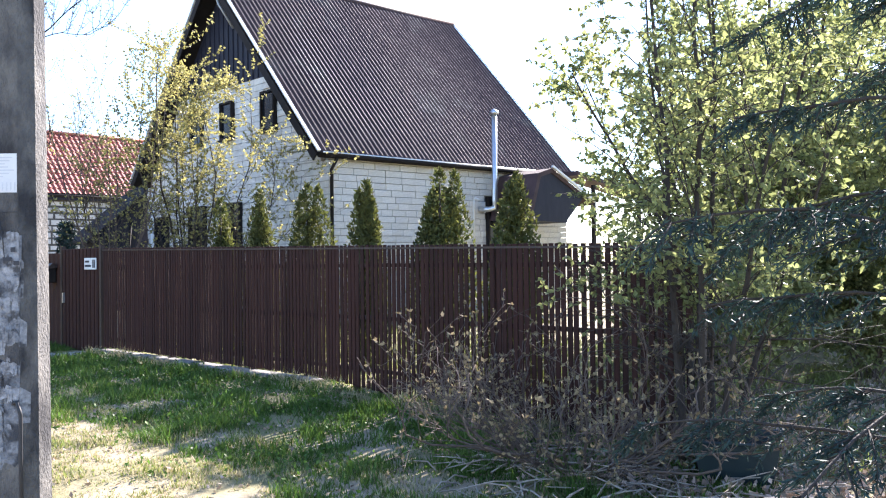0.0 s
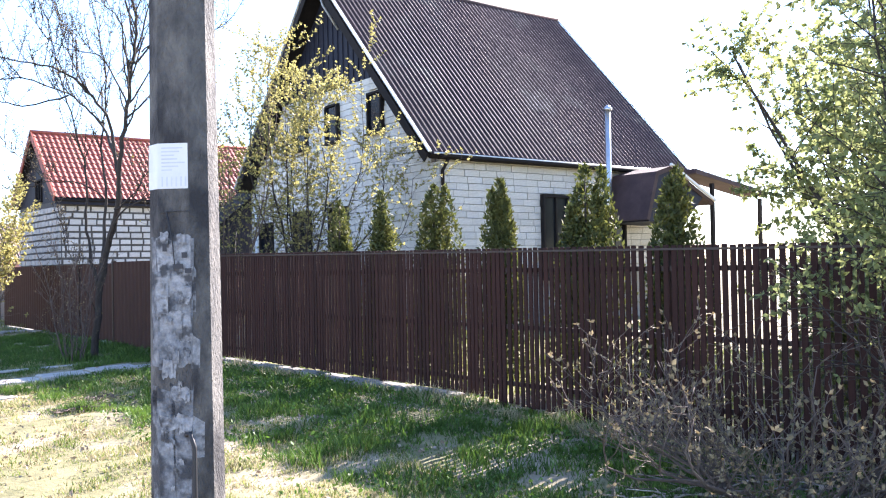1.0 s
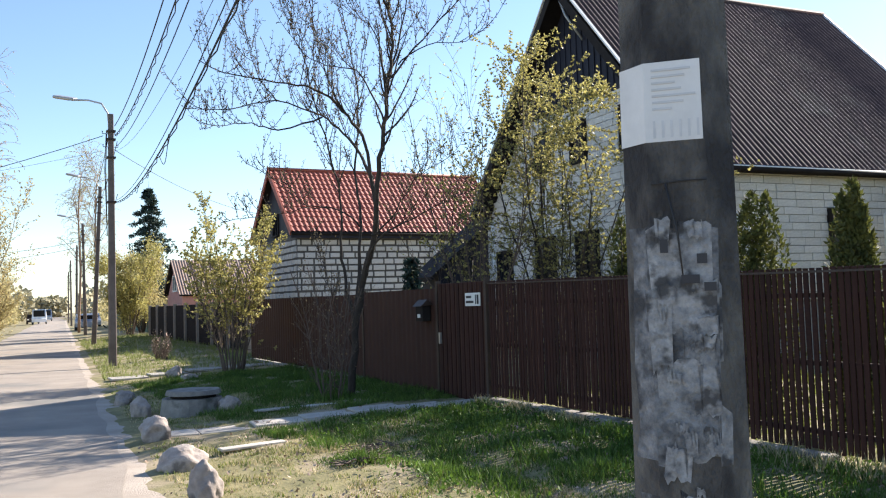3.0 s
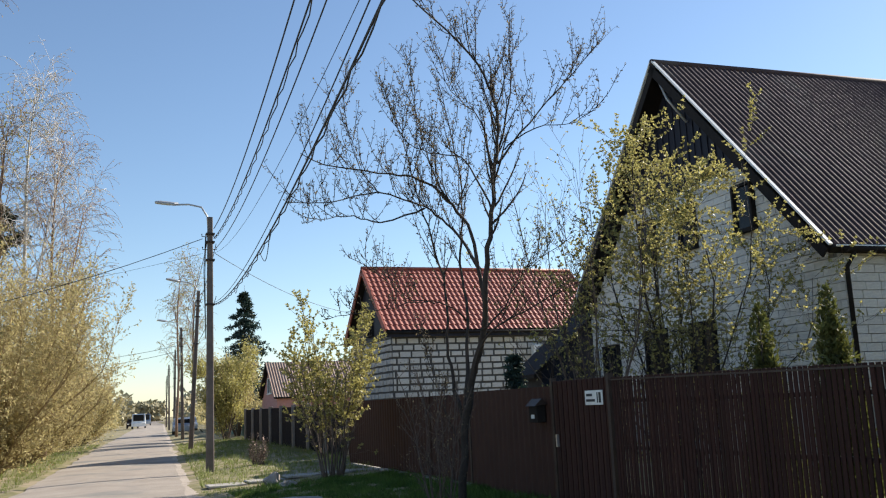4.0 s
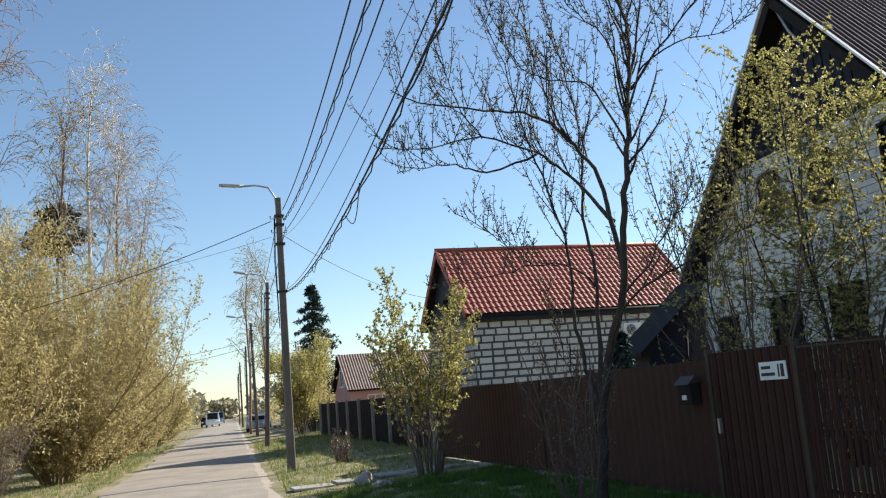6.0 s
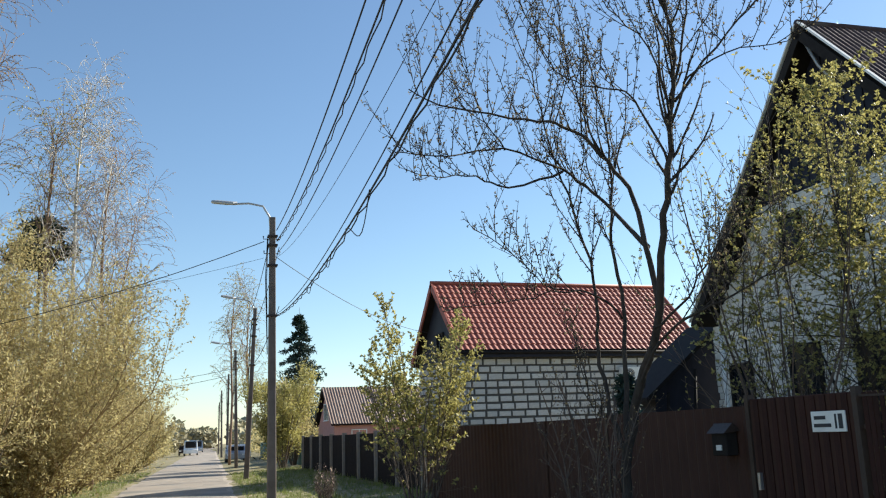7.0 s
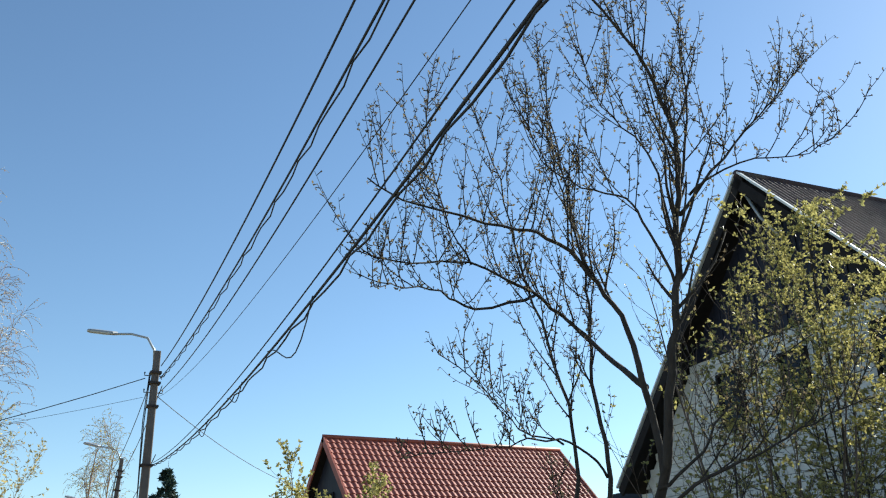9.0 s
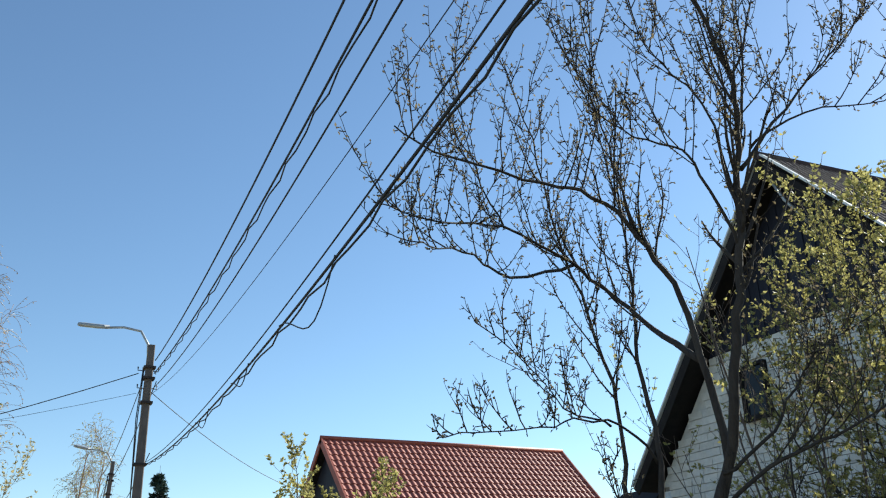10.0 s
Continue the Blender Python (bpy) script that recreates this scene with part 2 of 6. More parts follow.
def array_mesh(name, verts, groups, mat, parent=None, label="", smooth=False):
    """A mesh from an array of vertices and arrays of faces, one array for each number of corners."""
    me = bpy.data.meshes.new(name)
    verts = np.asarray(verts, np.float32).reshape(-1, 3)
    me.vertices.add(len(verts))
    me.vertices.foreach_set("co", verts.ravel())
    groups = [np.asarray(g, np.int32) for g in groups if len(g)]
    loops = np.concatenate([g.ravel() for g in groups])
    sizes = np.concatenate([np.full(len(g), g.shape[1], np.int32) for g in groups])
    me.loops.add(len(loops))
    me.loops.foreach_set("vertex_index", loops)
    me.polygons.add(len(sizes))
    me.polygons.foreach_set("loop_start", np.concatenate([[0], np.cumsum(sizes)[:-1]]).astype(np.int32))
    me.materials.append(mat)
    if smooth:
        me.polygons.foreach_set("use_smooth", np.ones(len(sizes), bool))
    me.update(calc_edges=True)
    me.validate()
    ob = new(name, me)
    if parent:
        ob.parent = parent
    return tagged(ob, label)


def tubes(name, lines, mat, parent=None, label="", smooth=True):
    """One mesh from many tapered tubes (points, radii, sides)."""
    sets = collections.defaultdict(list)
    for pts, radii, sides in lines:
        sets[len(pts), sides].append((pts, radii))
    verts, quads, caps, n0 = [], [], collections.defaultdict(list), 0
    for (n, sides), items in sets.items():
        p = np.array([[tuple(q) for q in pts] for pts, _ in items], float)
        rad = np.array([radii for _, radii in items], float)
        d = np.empty_like(p)
        d[:, 1:-1] = p[:, 2:] - p[:, :-2]
        d[:, 0], d[:, -1] = p[:, 1] - p[:, 0], p[:, -1] - p[:, -2]
        d /= np.linalg.norm(d, axis=2, keepdims=True) + 1e-9
        a = np.cross(d, (0.31, 0.22, 0.93))
        a /= np.linalg.norm(a, axis=2, keepdims=True) + 1e-9
        b = np.cross(d, a)
        w = np.arange(sides) * 2 * math.pi / sides
        ring = p[:, :, None] + rad[:, :, None, None] * (np.cos(w)[:, None] * a[:, :, None] + np.sin(w)[:, None] * b[:, :, None])
        verts.append(ring.reshape(-1, 3))
        base = n0 + np.arange(len(items))[:, None, None] * n * sides
        i, k = np.arange(n - 1)[None, :, None] * sides, np.arange(sides)[None, None, :]
        k2 = (k + 1) % sides
        quads.append(np.stack([base + i + k, base + i + k2, base + i + sides + k2, base + i + sides + k], -1).reshape(-1, 4))
        foot = base[:, 0] + np.arange(sides)[None, :]
        caps[sides] += [foot[:, ::-1], foot + (n - 1) * sides]
        n0 += len(items) * n * sides
    faces = collections.defaultdict(list)
    faces[4] += quads
    for sides, c in caps.items():
        faces[sides] += c
    return array_mesh(name, np.concatenate(verts), [np.concatenate(f) for f in faces.values()], mat, parent, label, smooth)


def leaves(name, points, size, mat, parent=None, label="", spread=0.0, seed=1, slim=0.55, droop=0.0, kind="", ways=None):
    """Many small pointed leaves, each a bent pair of triangles, at the given points, turned freely or along the given ways."""
    r = np.random.default_rng(seed)
    p = np.asarray([tuple(q) for q in points], float)
    n = len(p)
    p = p + r.normal(0, spread, (n, 3)) if spread else p
    d = r.normal(0, 1, (n, 3))
    if ways is not None:
        d = d * 0.55 + np.asarray([tuple(q) for q in ways], float)
    d[:, 2] -= droop
    d /= np.linalg.norm(d, axis=1)[:, None]
    e = np.cross(d, r.normal(0, 1, (n, 3)))
    e /= np.linalg.norm(e, axis=1)[:, None]
    s = size * r.uniform(0.6, 1.35, n)[:, None]
    up = np.cross(d, e)
    v = np.stack([p, p + d * s * 0.45 + e * s * slim * 0.5 + up * s * 0.12, p + d * s, p + d * s * 0.45 - e * s * slim * 0.5 + up * s * 0.12], 1)
    i = np.arange(n)[:, None] * 4
    ob = array_mesh(name, v, [np.concatenate([i + [0, 1, 2], i + [0, 2, 3]], 0)], mat, parent, label)
    return tagged(ob, kind=kind) if kind else ob


def rnd(r, a, b):
    return r.uniform(a, b)


def branch(r, start, way, length, radius, depth, lines, tips, bend=0.25, lift=0.15, kids=(3, 5), spread=0.7, shrink=0.62, sides=4, step=4, twigpts=None):
    """Grows one branch and its side branches into lines (tubes) and tips (places for buds or leaves)."""
    pts, radii, p, d = [Vector(start)], [radius], Vector(start), Vector(way).normalized()
    for k in range(step):
        d = (d + Vector((rnd(r, -bend, bend), rnd(r, -bend, bend), rnd(r, -bend, bend) + lift))).normalized()
        p = p + d * (length / step)
        pts.append(p.copy())
        radii.append(radius * (1 - 0.8 * (k + 1) / step))
    lines.append((pts, radii, sides))
    if depth == 0:
        for q in pts[1:]:
            tips.append(q)
        return
    for k in range(r.randint(*kids)):
        u = rnd(r, 0.25, 1.0) * (len(pts) - 1.001)
        i = int(u)
        q = pts[i].lerp(pts[i + 1], u - i)
        ax = (pts[i + 1] - pts[i]).normalized()
        side = Vector((rnd(r, -1, 1), rnd(r, -1, 1), rnd(r, -0.6, 1))).normalized()
        w = (ax + side * spread).normalized()
        branch(r, q, w, length * shrink * rnd(r, 0.6, 1.15), max(radius * 0.45 * (1 - 0.5 * u / len(pts)), 0.0028), depth - 1, lines, tips,
               bend, lift, kids, spread, shrink, max(3, sides - 1), step, twigpts)


def tree(name, label, at, stems, leaf_size, leaf_mat, bark, per_tip, seed, depth=2, category="tree", group="", crown_label="", spread=0.06,
         bend=0.22, lift=0.12, kids=(4, 6), fork=0.7, shrink=0.6, droop=0.0, slim=0.55, crown_name="crown", first_fork=1.2, keep=1.0, low=-9.0):
    """A tree from its stems: lists of (points, radius at the foot); side branches grow from the upper part of each."""
    r = random.Random(seed)
    ob = thing(name, label, category, group, at=at)
    lines, tips = [], []
    for pts, rad, limb, first in stems:
        pts = [Vector(p) for p in pts]
        fine, n = [], len(pts)
        for i in range(n - 1):
            a, b, c, d = pts[max(i - 1, 0)], pts[i], pts[i + 1], pts[min(i + 2, n - 1)]
            for k in range(4):
                t = k / 4
                fine.append(0.5 * ((2 * b) + (c - a) * t + (2 * a - 5 * b + 4 * c - d) * t * t + (3 * b - a - 3 * c + d) * t ** 3)
                            + Vector((rnd(r, -1, 1), rnd(r, -1, 1), rnd(r, -1, 1))) * 0.018 * min(limb, 1))
        fine.append(pts[-1])
        m = len(fine)
        radii = [max(rad * (1 - 0.85 * i / (m - 1)), 0.006) for i in range(m)]
        lines.append((fine, radii, 8 if rad > 0.05 else 6))
        tips.append(fine[-1])
        count = max(3, int(first * m))
        for k in range(count):
            i = int(rnd(r, 0.25 if rad > 0.08 else 0.12, 0.99) * (m - 1))
            ax = (fine[i + 1] - fine[i]).normalized()
            side = Vector((rnd(r, -1, 1), rnd(r, -1, 1), rnd(r, -0.5, 1))).normalized()
            branch(r, fine[i], ax + side * first_fork, limb * rnd(r, 0.5, 1.1) * (1.15 - 0.6 * i / m), max(radii[i] * 0.38, 0.005), depth - 1, lines, tips,
                   bend, lift, kids, fork, shrink, 5 if rad > 0.08 else 4)
    tubes("trunk", lines, bark, ob)
    tips = [t for t in tips if t.z > low]
    if per_tip:
        pts = [t for t in tips if r.random() < keep for _ in range(per_tip)] if per_tip >= 1 else [t for t in tips if r.random() < per_tip]
        leaves(crown_name, pts, leaf_size, leaf_mat, ob, crown_label, spread, seed, slim, droop)
    return ob


# ---- ground and road ----
def road_mid(y):
    return -1.45 + 0.052 * y + 0.00002 * y * y


def road_half(y):
    return 1.9 + 0.001 * y


def ground_z(x, y):
    m = road_mid(y)
    d = x - m - road_half(y)
    z = 0.0
    if d > 0:
        up = min(max((y - 5.0) / 4.0, 0), 1)
        z = min(d / 3.5, 1.0) * (0.03 + 0.15 * up)
    elif x < m - road_half(y):
        z = -min((m - road_half(y) - x) / 3.0, 1.0) * 0.15
    near = abs(x) < 30 and -15 < y < 60
    if near and abs(x - m) > road_half(y) + 0.1:
        z += 0.035 * noise.noise((x * 1.3, y * 1.3, 3.1)) + 0.02 * noise.noise((x * 4.1, y * 4.1, 1.7))
    elif abs(x - m) < road_half(y) + 0.4:
        z -= 0.02
    return z


def steps(parts):
    out = []
    for a, b, s in parts:
        n = max(1, round((b - a) / s))
        out += [a + (b - a) * i / n for i in range(n)]
    return out + [parts[-1][1]]


gx = steps([(-600, -60, 90), (-60, -12, 6), (-12, -4, 0.8), (-4, 10, 0.22), (10, 24, 1.0), (24, 60, 6), (60, 600, 90)])
gy = steps([(-200, -20, 30), (-20, 0, 2), (0, 30, 0.25), (30, 60, 1.5), (60, 200, 10), (200, 1500, 130)])
gv = [(x, y, ground_z(x, y)) for y in gy for x in gx]
W = len(gx)
gf = [(j * W + i, j * W + i + 1, (j + 1) * W + i + 1, (j + 1) * W + i) for j in range(len(gy) - 1) for i in range(W - 1)]
ground = tagged(mesh_object("ground", gv, gf, M_GRASS_GROUND, smooth=True), "patchy spring grass and bare earth ground", "ground", kind="structure")

ry = steps([(-30, 0, 1.0), (0, 60, 0.2), (60, 200, 3), (200, 420, 10)])
rv, rf = [], []
for j, y in enumerate(ry):
    m, h = road_mid(y), road_half(y)
    e0, e1 = 0.16 * noise.noise((0.5, y * 0.6, 0)), 0.16 * noise.noise((7.5, y * 0.6, 0))
    for k in range(9):
        u = -1 + k / 4
        rv.append((m + u * h + (e0 if k == 0 else e1 if k == 8 else 0), y, 0.014 + 0.03 * (1 - u * u)))
for j in range(len(ry) - 1):
    rf += [(j * 9 + k, j * 9 + k + 1, j * 9 + k + 10, j * 9 + k + 9) for k in range(8)]
road = tagged(mesh_object("road", rv, rf, M_ROAD, smooth=True), "worn dusty grey asphalt lane", "road", kind="structure")
sv, sf = [], []
for j, y in enumerate(ry):
    m, h = road_mid(y), road_half(y)
    wob = 0.2 * noise.noise((3.5, y * 0.23, 0)) + 0.08 * noise.noise((3.5, y * 1.1, 0)) + 0.06 * noise.noise((8.5, y * 2.7, 0))
    sv += [(m + h - 0.25, y, 0.004), (m + h + 0.02, y, 0.012), (m + h + 0.34 + wob, y, 0.0)]
for j in range(len(ry) - 1):
    sf += [(j * 3 + k, j * 3 + k + 1, j * 3 + k + 4, j * 3 + k + 3) for k in range(2)]
tagged(mesh_object("road_shoulder", sv, sf, M_DUST, smooth=True), "dusty sandy shoulder along the lane", "shoulder", kind="structure")


def blades(name, count, area, height, mat, label, seed, keep):
    r = random.Random(seed)
    verts, faces = [], []
    while len(faces) < count:
        x, y = rnd(r, area[0], area[1]), rnd(r, area[2], area[3])
        if not keep(x, y, r):
            continue
        z = ground_z(x, y) - 0.01
        tall = 0.5 + 1.5 * max(0.0, 0.35 + noise.noise((x * 2.3, y * 2.3, 6.0)) + 0.5 * noise.noise((x * 6.1, y * 6.1, 2.0)))
        for k in range(5):
            a, h, w = rnd(r, 0, 6.283), height * tall * rnd(r, 0.4, 1.2), rnd(r, 0.004, 0.010)
            px, py = x + rnd(r, -0.05, 0.05), y + rnd(r, -0.05, 0.05)
            lx, ly = rnd(r, -0.6, 0.6) * h, rnd(r, -0.6, 0.6) * h
            n0 = len(verts)
            verts += [(px - w * math.cos(a), py - w * math.sin(a), z), (px + w * math.cos(a), py + w * math.sin(a), z), (px + lx, py + ly, z + h)]
            faces.append((n0, n0 + 1, n0 + 2))
    return tagged(mesh_object(name, verts, faces, mat), label, "grass", kind="stuff")


FX = 6.47


def on_verge(x, y, r):
    d = x - road_mid(y) - road_half(y)
    n = noise.noise((x * 0.9, y * 0.9, 5.0))
    if 15.3 < y < 16.4 and x > 1:
        return False
    return d > 0.35 and r.random() < (0.25 + 0.25 * min(d, 3)) * (1.0 if n > -0.15 else 0.25)


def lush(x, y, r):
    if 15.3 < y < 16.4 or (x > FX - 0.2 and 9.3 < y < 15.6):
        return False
    # the edge keeps near the shadow line, so the dark blades fill the shade
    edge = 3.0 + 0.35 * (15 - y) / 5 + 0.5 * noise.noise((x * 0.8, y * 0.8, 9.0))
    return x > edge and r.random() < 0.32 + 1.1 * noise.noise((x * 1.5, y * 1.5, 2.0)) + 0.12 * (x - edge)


blades("grass_blades", 62000, (0.6, 4.6, 3.0, 26.0), 0.042, M_BLADE, "short thin spring grass on the sunlit verge", 3, on_verge)
blades("lush_grass", 130000, (2.6, 6.6, 3.4, 25.0), 0.085, M_LUSH_SHADED, "lush green grass along the fence, coloured darker for its shade", 14, lush)
blades("dry_grass", 70000, (0.6, 4.4, 3.0, 22.0), 0.036, M_STRAW, "dry straw-coloured grass among the green", 4, on_verge)
blades("far_verge_grass", 26000, (1.5, 8.5, 26.0, 60.0), 0.13, M_BLADE, "green grass along the lane", 5, lambda x, y, r: x > road_mid(y) + road_half(y) + 0.4)
blades("left_verge_grass", 20000, (-6.0, 2.0, 24.0, 70.0), 0.14, M_BLADE, "green grass on the far verge", 6, lambda x, y, r: x < road_mid(y) - road_half(y) - 0.3)
blades("yard_grass", 30000, (6.6, 13.0, 3.0, 17.0), 0.12, M_BLADE, "sunlit yellow-green lawn behind the fence", 8, lambda x, y, r: True)
blades("fringe_grass", 5500, (6.08, 6.34, 4.4, 15.3), 0.11, M_STRAW, "taller dry grass along the foot of the fence", 15,
       lambda x, y, r: r.random() < 0.25 + noise.noise((y * 0.8, 1.0, 0)) * 1.2 + (0.3 if y < 9.5 else 0))
lr = random.Random(9)
wp = []
while len(wp) < 4500:
    x, y = rnd(lr, 3.0, 6.4), rnd(lr, 4.0, 15.2)
    if lr.random() < 0.3 + 1.3 * noise.noise((x * 1.1, y * 1.1, 4.0)) + 0.12 * (x - 4.5):
        wp.append((x, y, ground_z(x, y) + rnd(lr, 0.01, 0.10)))
leaves("verge_weeds", wp, 0.042, M_LUSH_SHADED, None, "low broad-leaved weeds among the shaded grass", 0, 16, 0.6, -0.4, kind="stuff")["category"] = "weeds"
wp = []
while len(wp) < 1800:
    x, y = rnd(lr, 1.2, 6.3), rnd(lr, 3.2, 16.0)
    if x > road_mid(y) + road_half(y) + 0.2 and lr.random() < 0.35 + noise.noise((x * 1.5, y * 1.5, 8.0)):
        wp.append((x, y, ground_z(x, y) + rnd(lr, 0.005, 0.03)))
leaves("fallen_leaves", wp, 0.045, M_LITTER, None, "small dry leaves scattered over the grass", 0, 17, 0.6, kind="stuff")["category"] = "leaves"
leaves("leaf_litter", [(rnd(lr, 5.2, 12.0), rnd(lr, 0.4, 4.9), 0.04 + rnd(lr, 0, 0.05)) for _ in range(17000)], 0.055, M_LITTER, None,
       "dry brown fallen leaves covering the ground", 0, 9, 0.8, kind="stuff")["category"] = "leaves"


# ---- dark brown picket fence ----
fence = thing("picket_fence", "dark brown painted slat fence on a low concrete strip", "fence")


def fence_top(y):
    return 1.82 + 0.013 * (y - 4.3)


def fence_foot(y):
    return 0.10 + 0.19 * min(max((y - 6.0) / 3.5, 0), 1)


fr = random.Random(21)
y = 4.35
SLATS = []
while y < 15.35:
    w = 0.054
    wide = noise.noise((y * 1.9, 0.3, 7.7)) > (0.2 if y < 9.5 else 0.26)
    SLATS.append((y, w))
    y += w + (rnd(fr, 0.030, 0.038) if wide or y < 5.4 else rnd(fr, 0.013, 0.024))
for yy in steps([(4.3, 15.4, 2.4)]):
    block("post", (FX + 0.035, yy - 0.03, 0.0), (FX + 0.095, yy + 0.03, fence_top(yy) - 0.03), M_RAIL, fence)
for z0 in (0.42, 1.02, 1.62):
    bm = bmesh.new()
    g = box(bm, (FX + 0.008, 4.3, z0), (FX + 0.034, 15.4, z0 + 0.045))
    part("rail", bm, M_RAIL, fence)
bm = bmesh.new()
for a, b in ((9.4, 11.6), (11.62, 13.6), (13.62, 15.6)):
    box(bm, (FX - 0.13, a, -0.1), (FX + 0.10, b, 0.255), 0.015)
part("footing", bm, M_CONCRETE_SHADED, fence, "low grey concrete strip under the slats")
cap = block("cap_strip", (FX - 0.02, 4.3, 1.755), (FX + 0.03, 15.4, 1.775), M_RAIL, fence)
cap.rotation_euler, cap.location = (0.0129, 0, 0), (0, 0, -0.035)

# gate, wicket and solid sheet panels beyond
gate = thing("gate", "solid dark brown sheet steel gate with a wicket", "gate")
block("wicket_leaf", (FX - 0.02, 15.46, 0.12), (FX + 0.02, 17.02, 1.97), M_SHEET, gate, "", 0.006)
for yy in (15.42, 17.06, 20.4):
    block("gate_post", (FX - 0.035, yy - 0.03, 0.0), (FX + 0.045, yy + 0.035, 2.02 if yy < 18 else 1.93), M_RAIL, gate)
block("handle", (FX - 0.07, 16.90, 1.0), (FX - 0.02, 16.94, 1.18), M_STEEL, gate, "small steel pull handle")
for k in range(10):
    block("wicket_batten", (FX - 0.032, 15.52 + k * 0.15, 0.14), (FX - 0.02, 15.60 + k * 0.15, 1.96), M_SLAT, gate)


def ribbed(name, y0, y1, z0, z1, mat, parent):
    ys = steps([(y0, y1, 0.05)])
    verts, faces = [], []
    for i, yy in enumerate(ys):
        off = 0.018 if i % 4 in (0, 1) else 0.0
        verts += [(FX - off, yy, z0), (FX - off, yy, z1), (FX - off + 0.02, yy, z0), (FX - off + 0.02, yy, z1)]
    for i in range(len(ys) - 1):
        a, b = i * 4, (i + 1) * 4
        faces += [(a, a + 1, b + 1, b), (a + 2, b + 2, b + 3, a + 3), (a + 1, a + 3, b + 3, b + 1), (a, b, b + 2, a + 2)]
    return mesh_object(name, verts, faces, mat, parent)


ribbed("gate_leaf", 17.09, 18.72, 0.2, 1.90, M_SHEET, gate)
ribbed("gate_leaf", 18.725, 20.38, 0.2, 1.90, M_SHEET, gate)
sheet_fence = thing("sheet_fence", "solid brown profiled sheet fence", "fence")
for a, b in ((20.43, 22.6), (22.6, 24.8), (24.8, 26.4), (26.4, 29.2)):
    ribbed("sheet_panel", a, b, 0.24, 1.87, M_SHEET, sheet_fence)
    block("post", (FX + 0.024, b - 0.03, 0.0), (FX + 0.08, b + 0.03, 1.86), M_RAIL, sheet_fence)
block("footing", (FX - 0.07, 20.45, -0.05), (FX + 0.12, 29.2, 0.22), M_CONCRETE, sheet_fence)

mailbox = thing("mailbox", "small dark metal mailbox with a pitched lid fixed to the fence", "mailbox", at=(FX - 0.11, 17.42, 1.36))
block("body", (-0.075, -0.14, 0), (0.075, 0.14, 0.26), M_BLACKTRIM, mailbox, "", 0.008)
lv = [(-0.12, -0.17, 0.25), (0.11, -0.17, 0.27), (0.0, -0.17, 0.36), (-0.12, 0.17, 0.25), (0.11, 0.17, 0.27), (0.0, 0.17, 0.36)]
mesh_object("lid", lv, [(0, 1, 2), (3, 5, 4), (0, 2, 5, 3), (1, 4, 5, 2), (0, 3, 4, 1)], M_RAIL, mailbox)
block("paper_slot", (-0.085, -0.05, 0.06), (-0.075, 0.05, 0.12), M_WHITE, mailbox, "white notice on the front")

sign = thing("street_sign", "white rectangular plate with dark lettering bars on the fence", "sign", at=(FX - 0.045, 15.78, 1.70))
block("plate", (-0.008, -0.235, -0.10), (0.008, 0.235, 0.10), M_WHITE, sign, "", 0.003)
for ya, yb, za, zb in ((0.03, 0.19, 0.02, 0.055), (-0.04, 0.20, -0.055, -0.02), (-0.12, -0.095, -0.07, 0.07), (-0.20, -0.145, -0.07, 0.07)):
    block("lettering_bar", (-0.012, ya, za), (-0.009, yb, zb), M_INK, sign)


# ---- near utility pole with notices ----
PX, PY = 1.68, 5.78
pole = thing("utility_pole", "weathered grey concrete pole with torn paper notices", "utility pole", "poles along the lane", at=(PX, PY, -0.1), turn=-44)


def pole_body(w0, w1, h, ch, name, mat, parent):
    verts, faces = [], []
    for z, w in ((0, w0), (h, w1)):
        a, c = w / 2, w / 2 - ch * w
        verts += [(-c, -a, z), (c, -a, z), (a, -c, z), (a, c, z), (c, a, z), (-c, a, z), (-a, c, z), (-a, -c, z)]
    faces = [(i, (i + 1) % 8, 8 + (i + 1) % 8, 8 + i) for i in range(8)] + [tuple(range(8))[::-1], tuple(range(8, 16))]
    return mesh_object(name, verts, faces, mat, parent)


pole_body(0.312, 0.20, 8.0, 0.24, "shaft", M_OLD_POLE, pole)


def face_w(z):
    return 0.312 - (0.312 - 0.20) * (z + 0.1) / 8.0


def notice(name, z, x0, x1, h, mat, off, seed, ragged, label=""):
    """A paper patch on the broad face of the pole, following its taper."""
    r = random.Random(seed)
    y0 = lambda zz: -face_w(zz) / 2 - off
    n = 8
    verts, faces = [], []
    for k in range(n + 1):
        u = k / n
        verts.append((x0 + (x1 - x0) * u, 0, z + rnd(r, -ragged, ragged)))
    for k in range(n + 1):
        u = k / n
        verts.append((x0 + (x1 - x0) * u + rnd(r, -ragged, ragged), 0, z + h + rnd(r, -ragged, ragged)))
    verts = [(x, y0(zz), zz + 0.1) for x, _, zz in verts]
    faces = [(k, k + 1, n + 2 + k, n + 1 + k) for k in range(n)]
    return mesh_object(name, verts, faces, mat, pole, label)


zl = 2.19
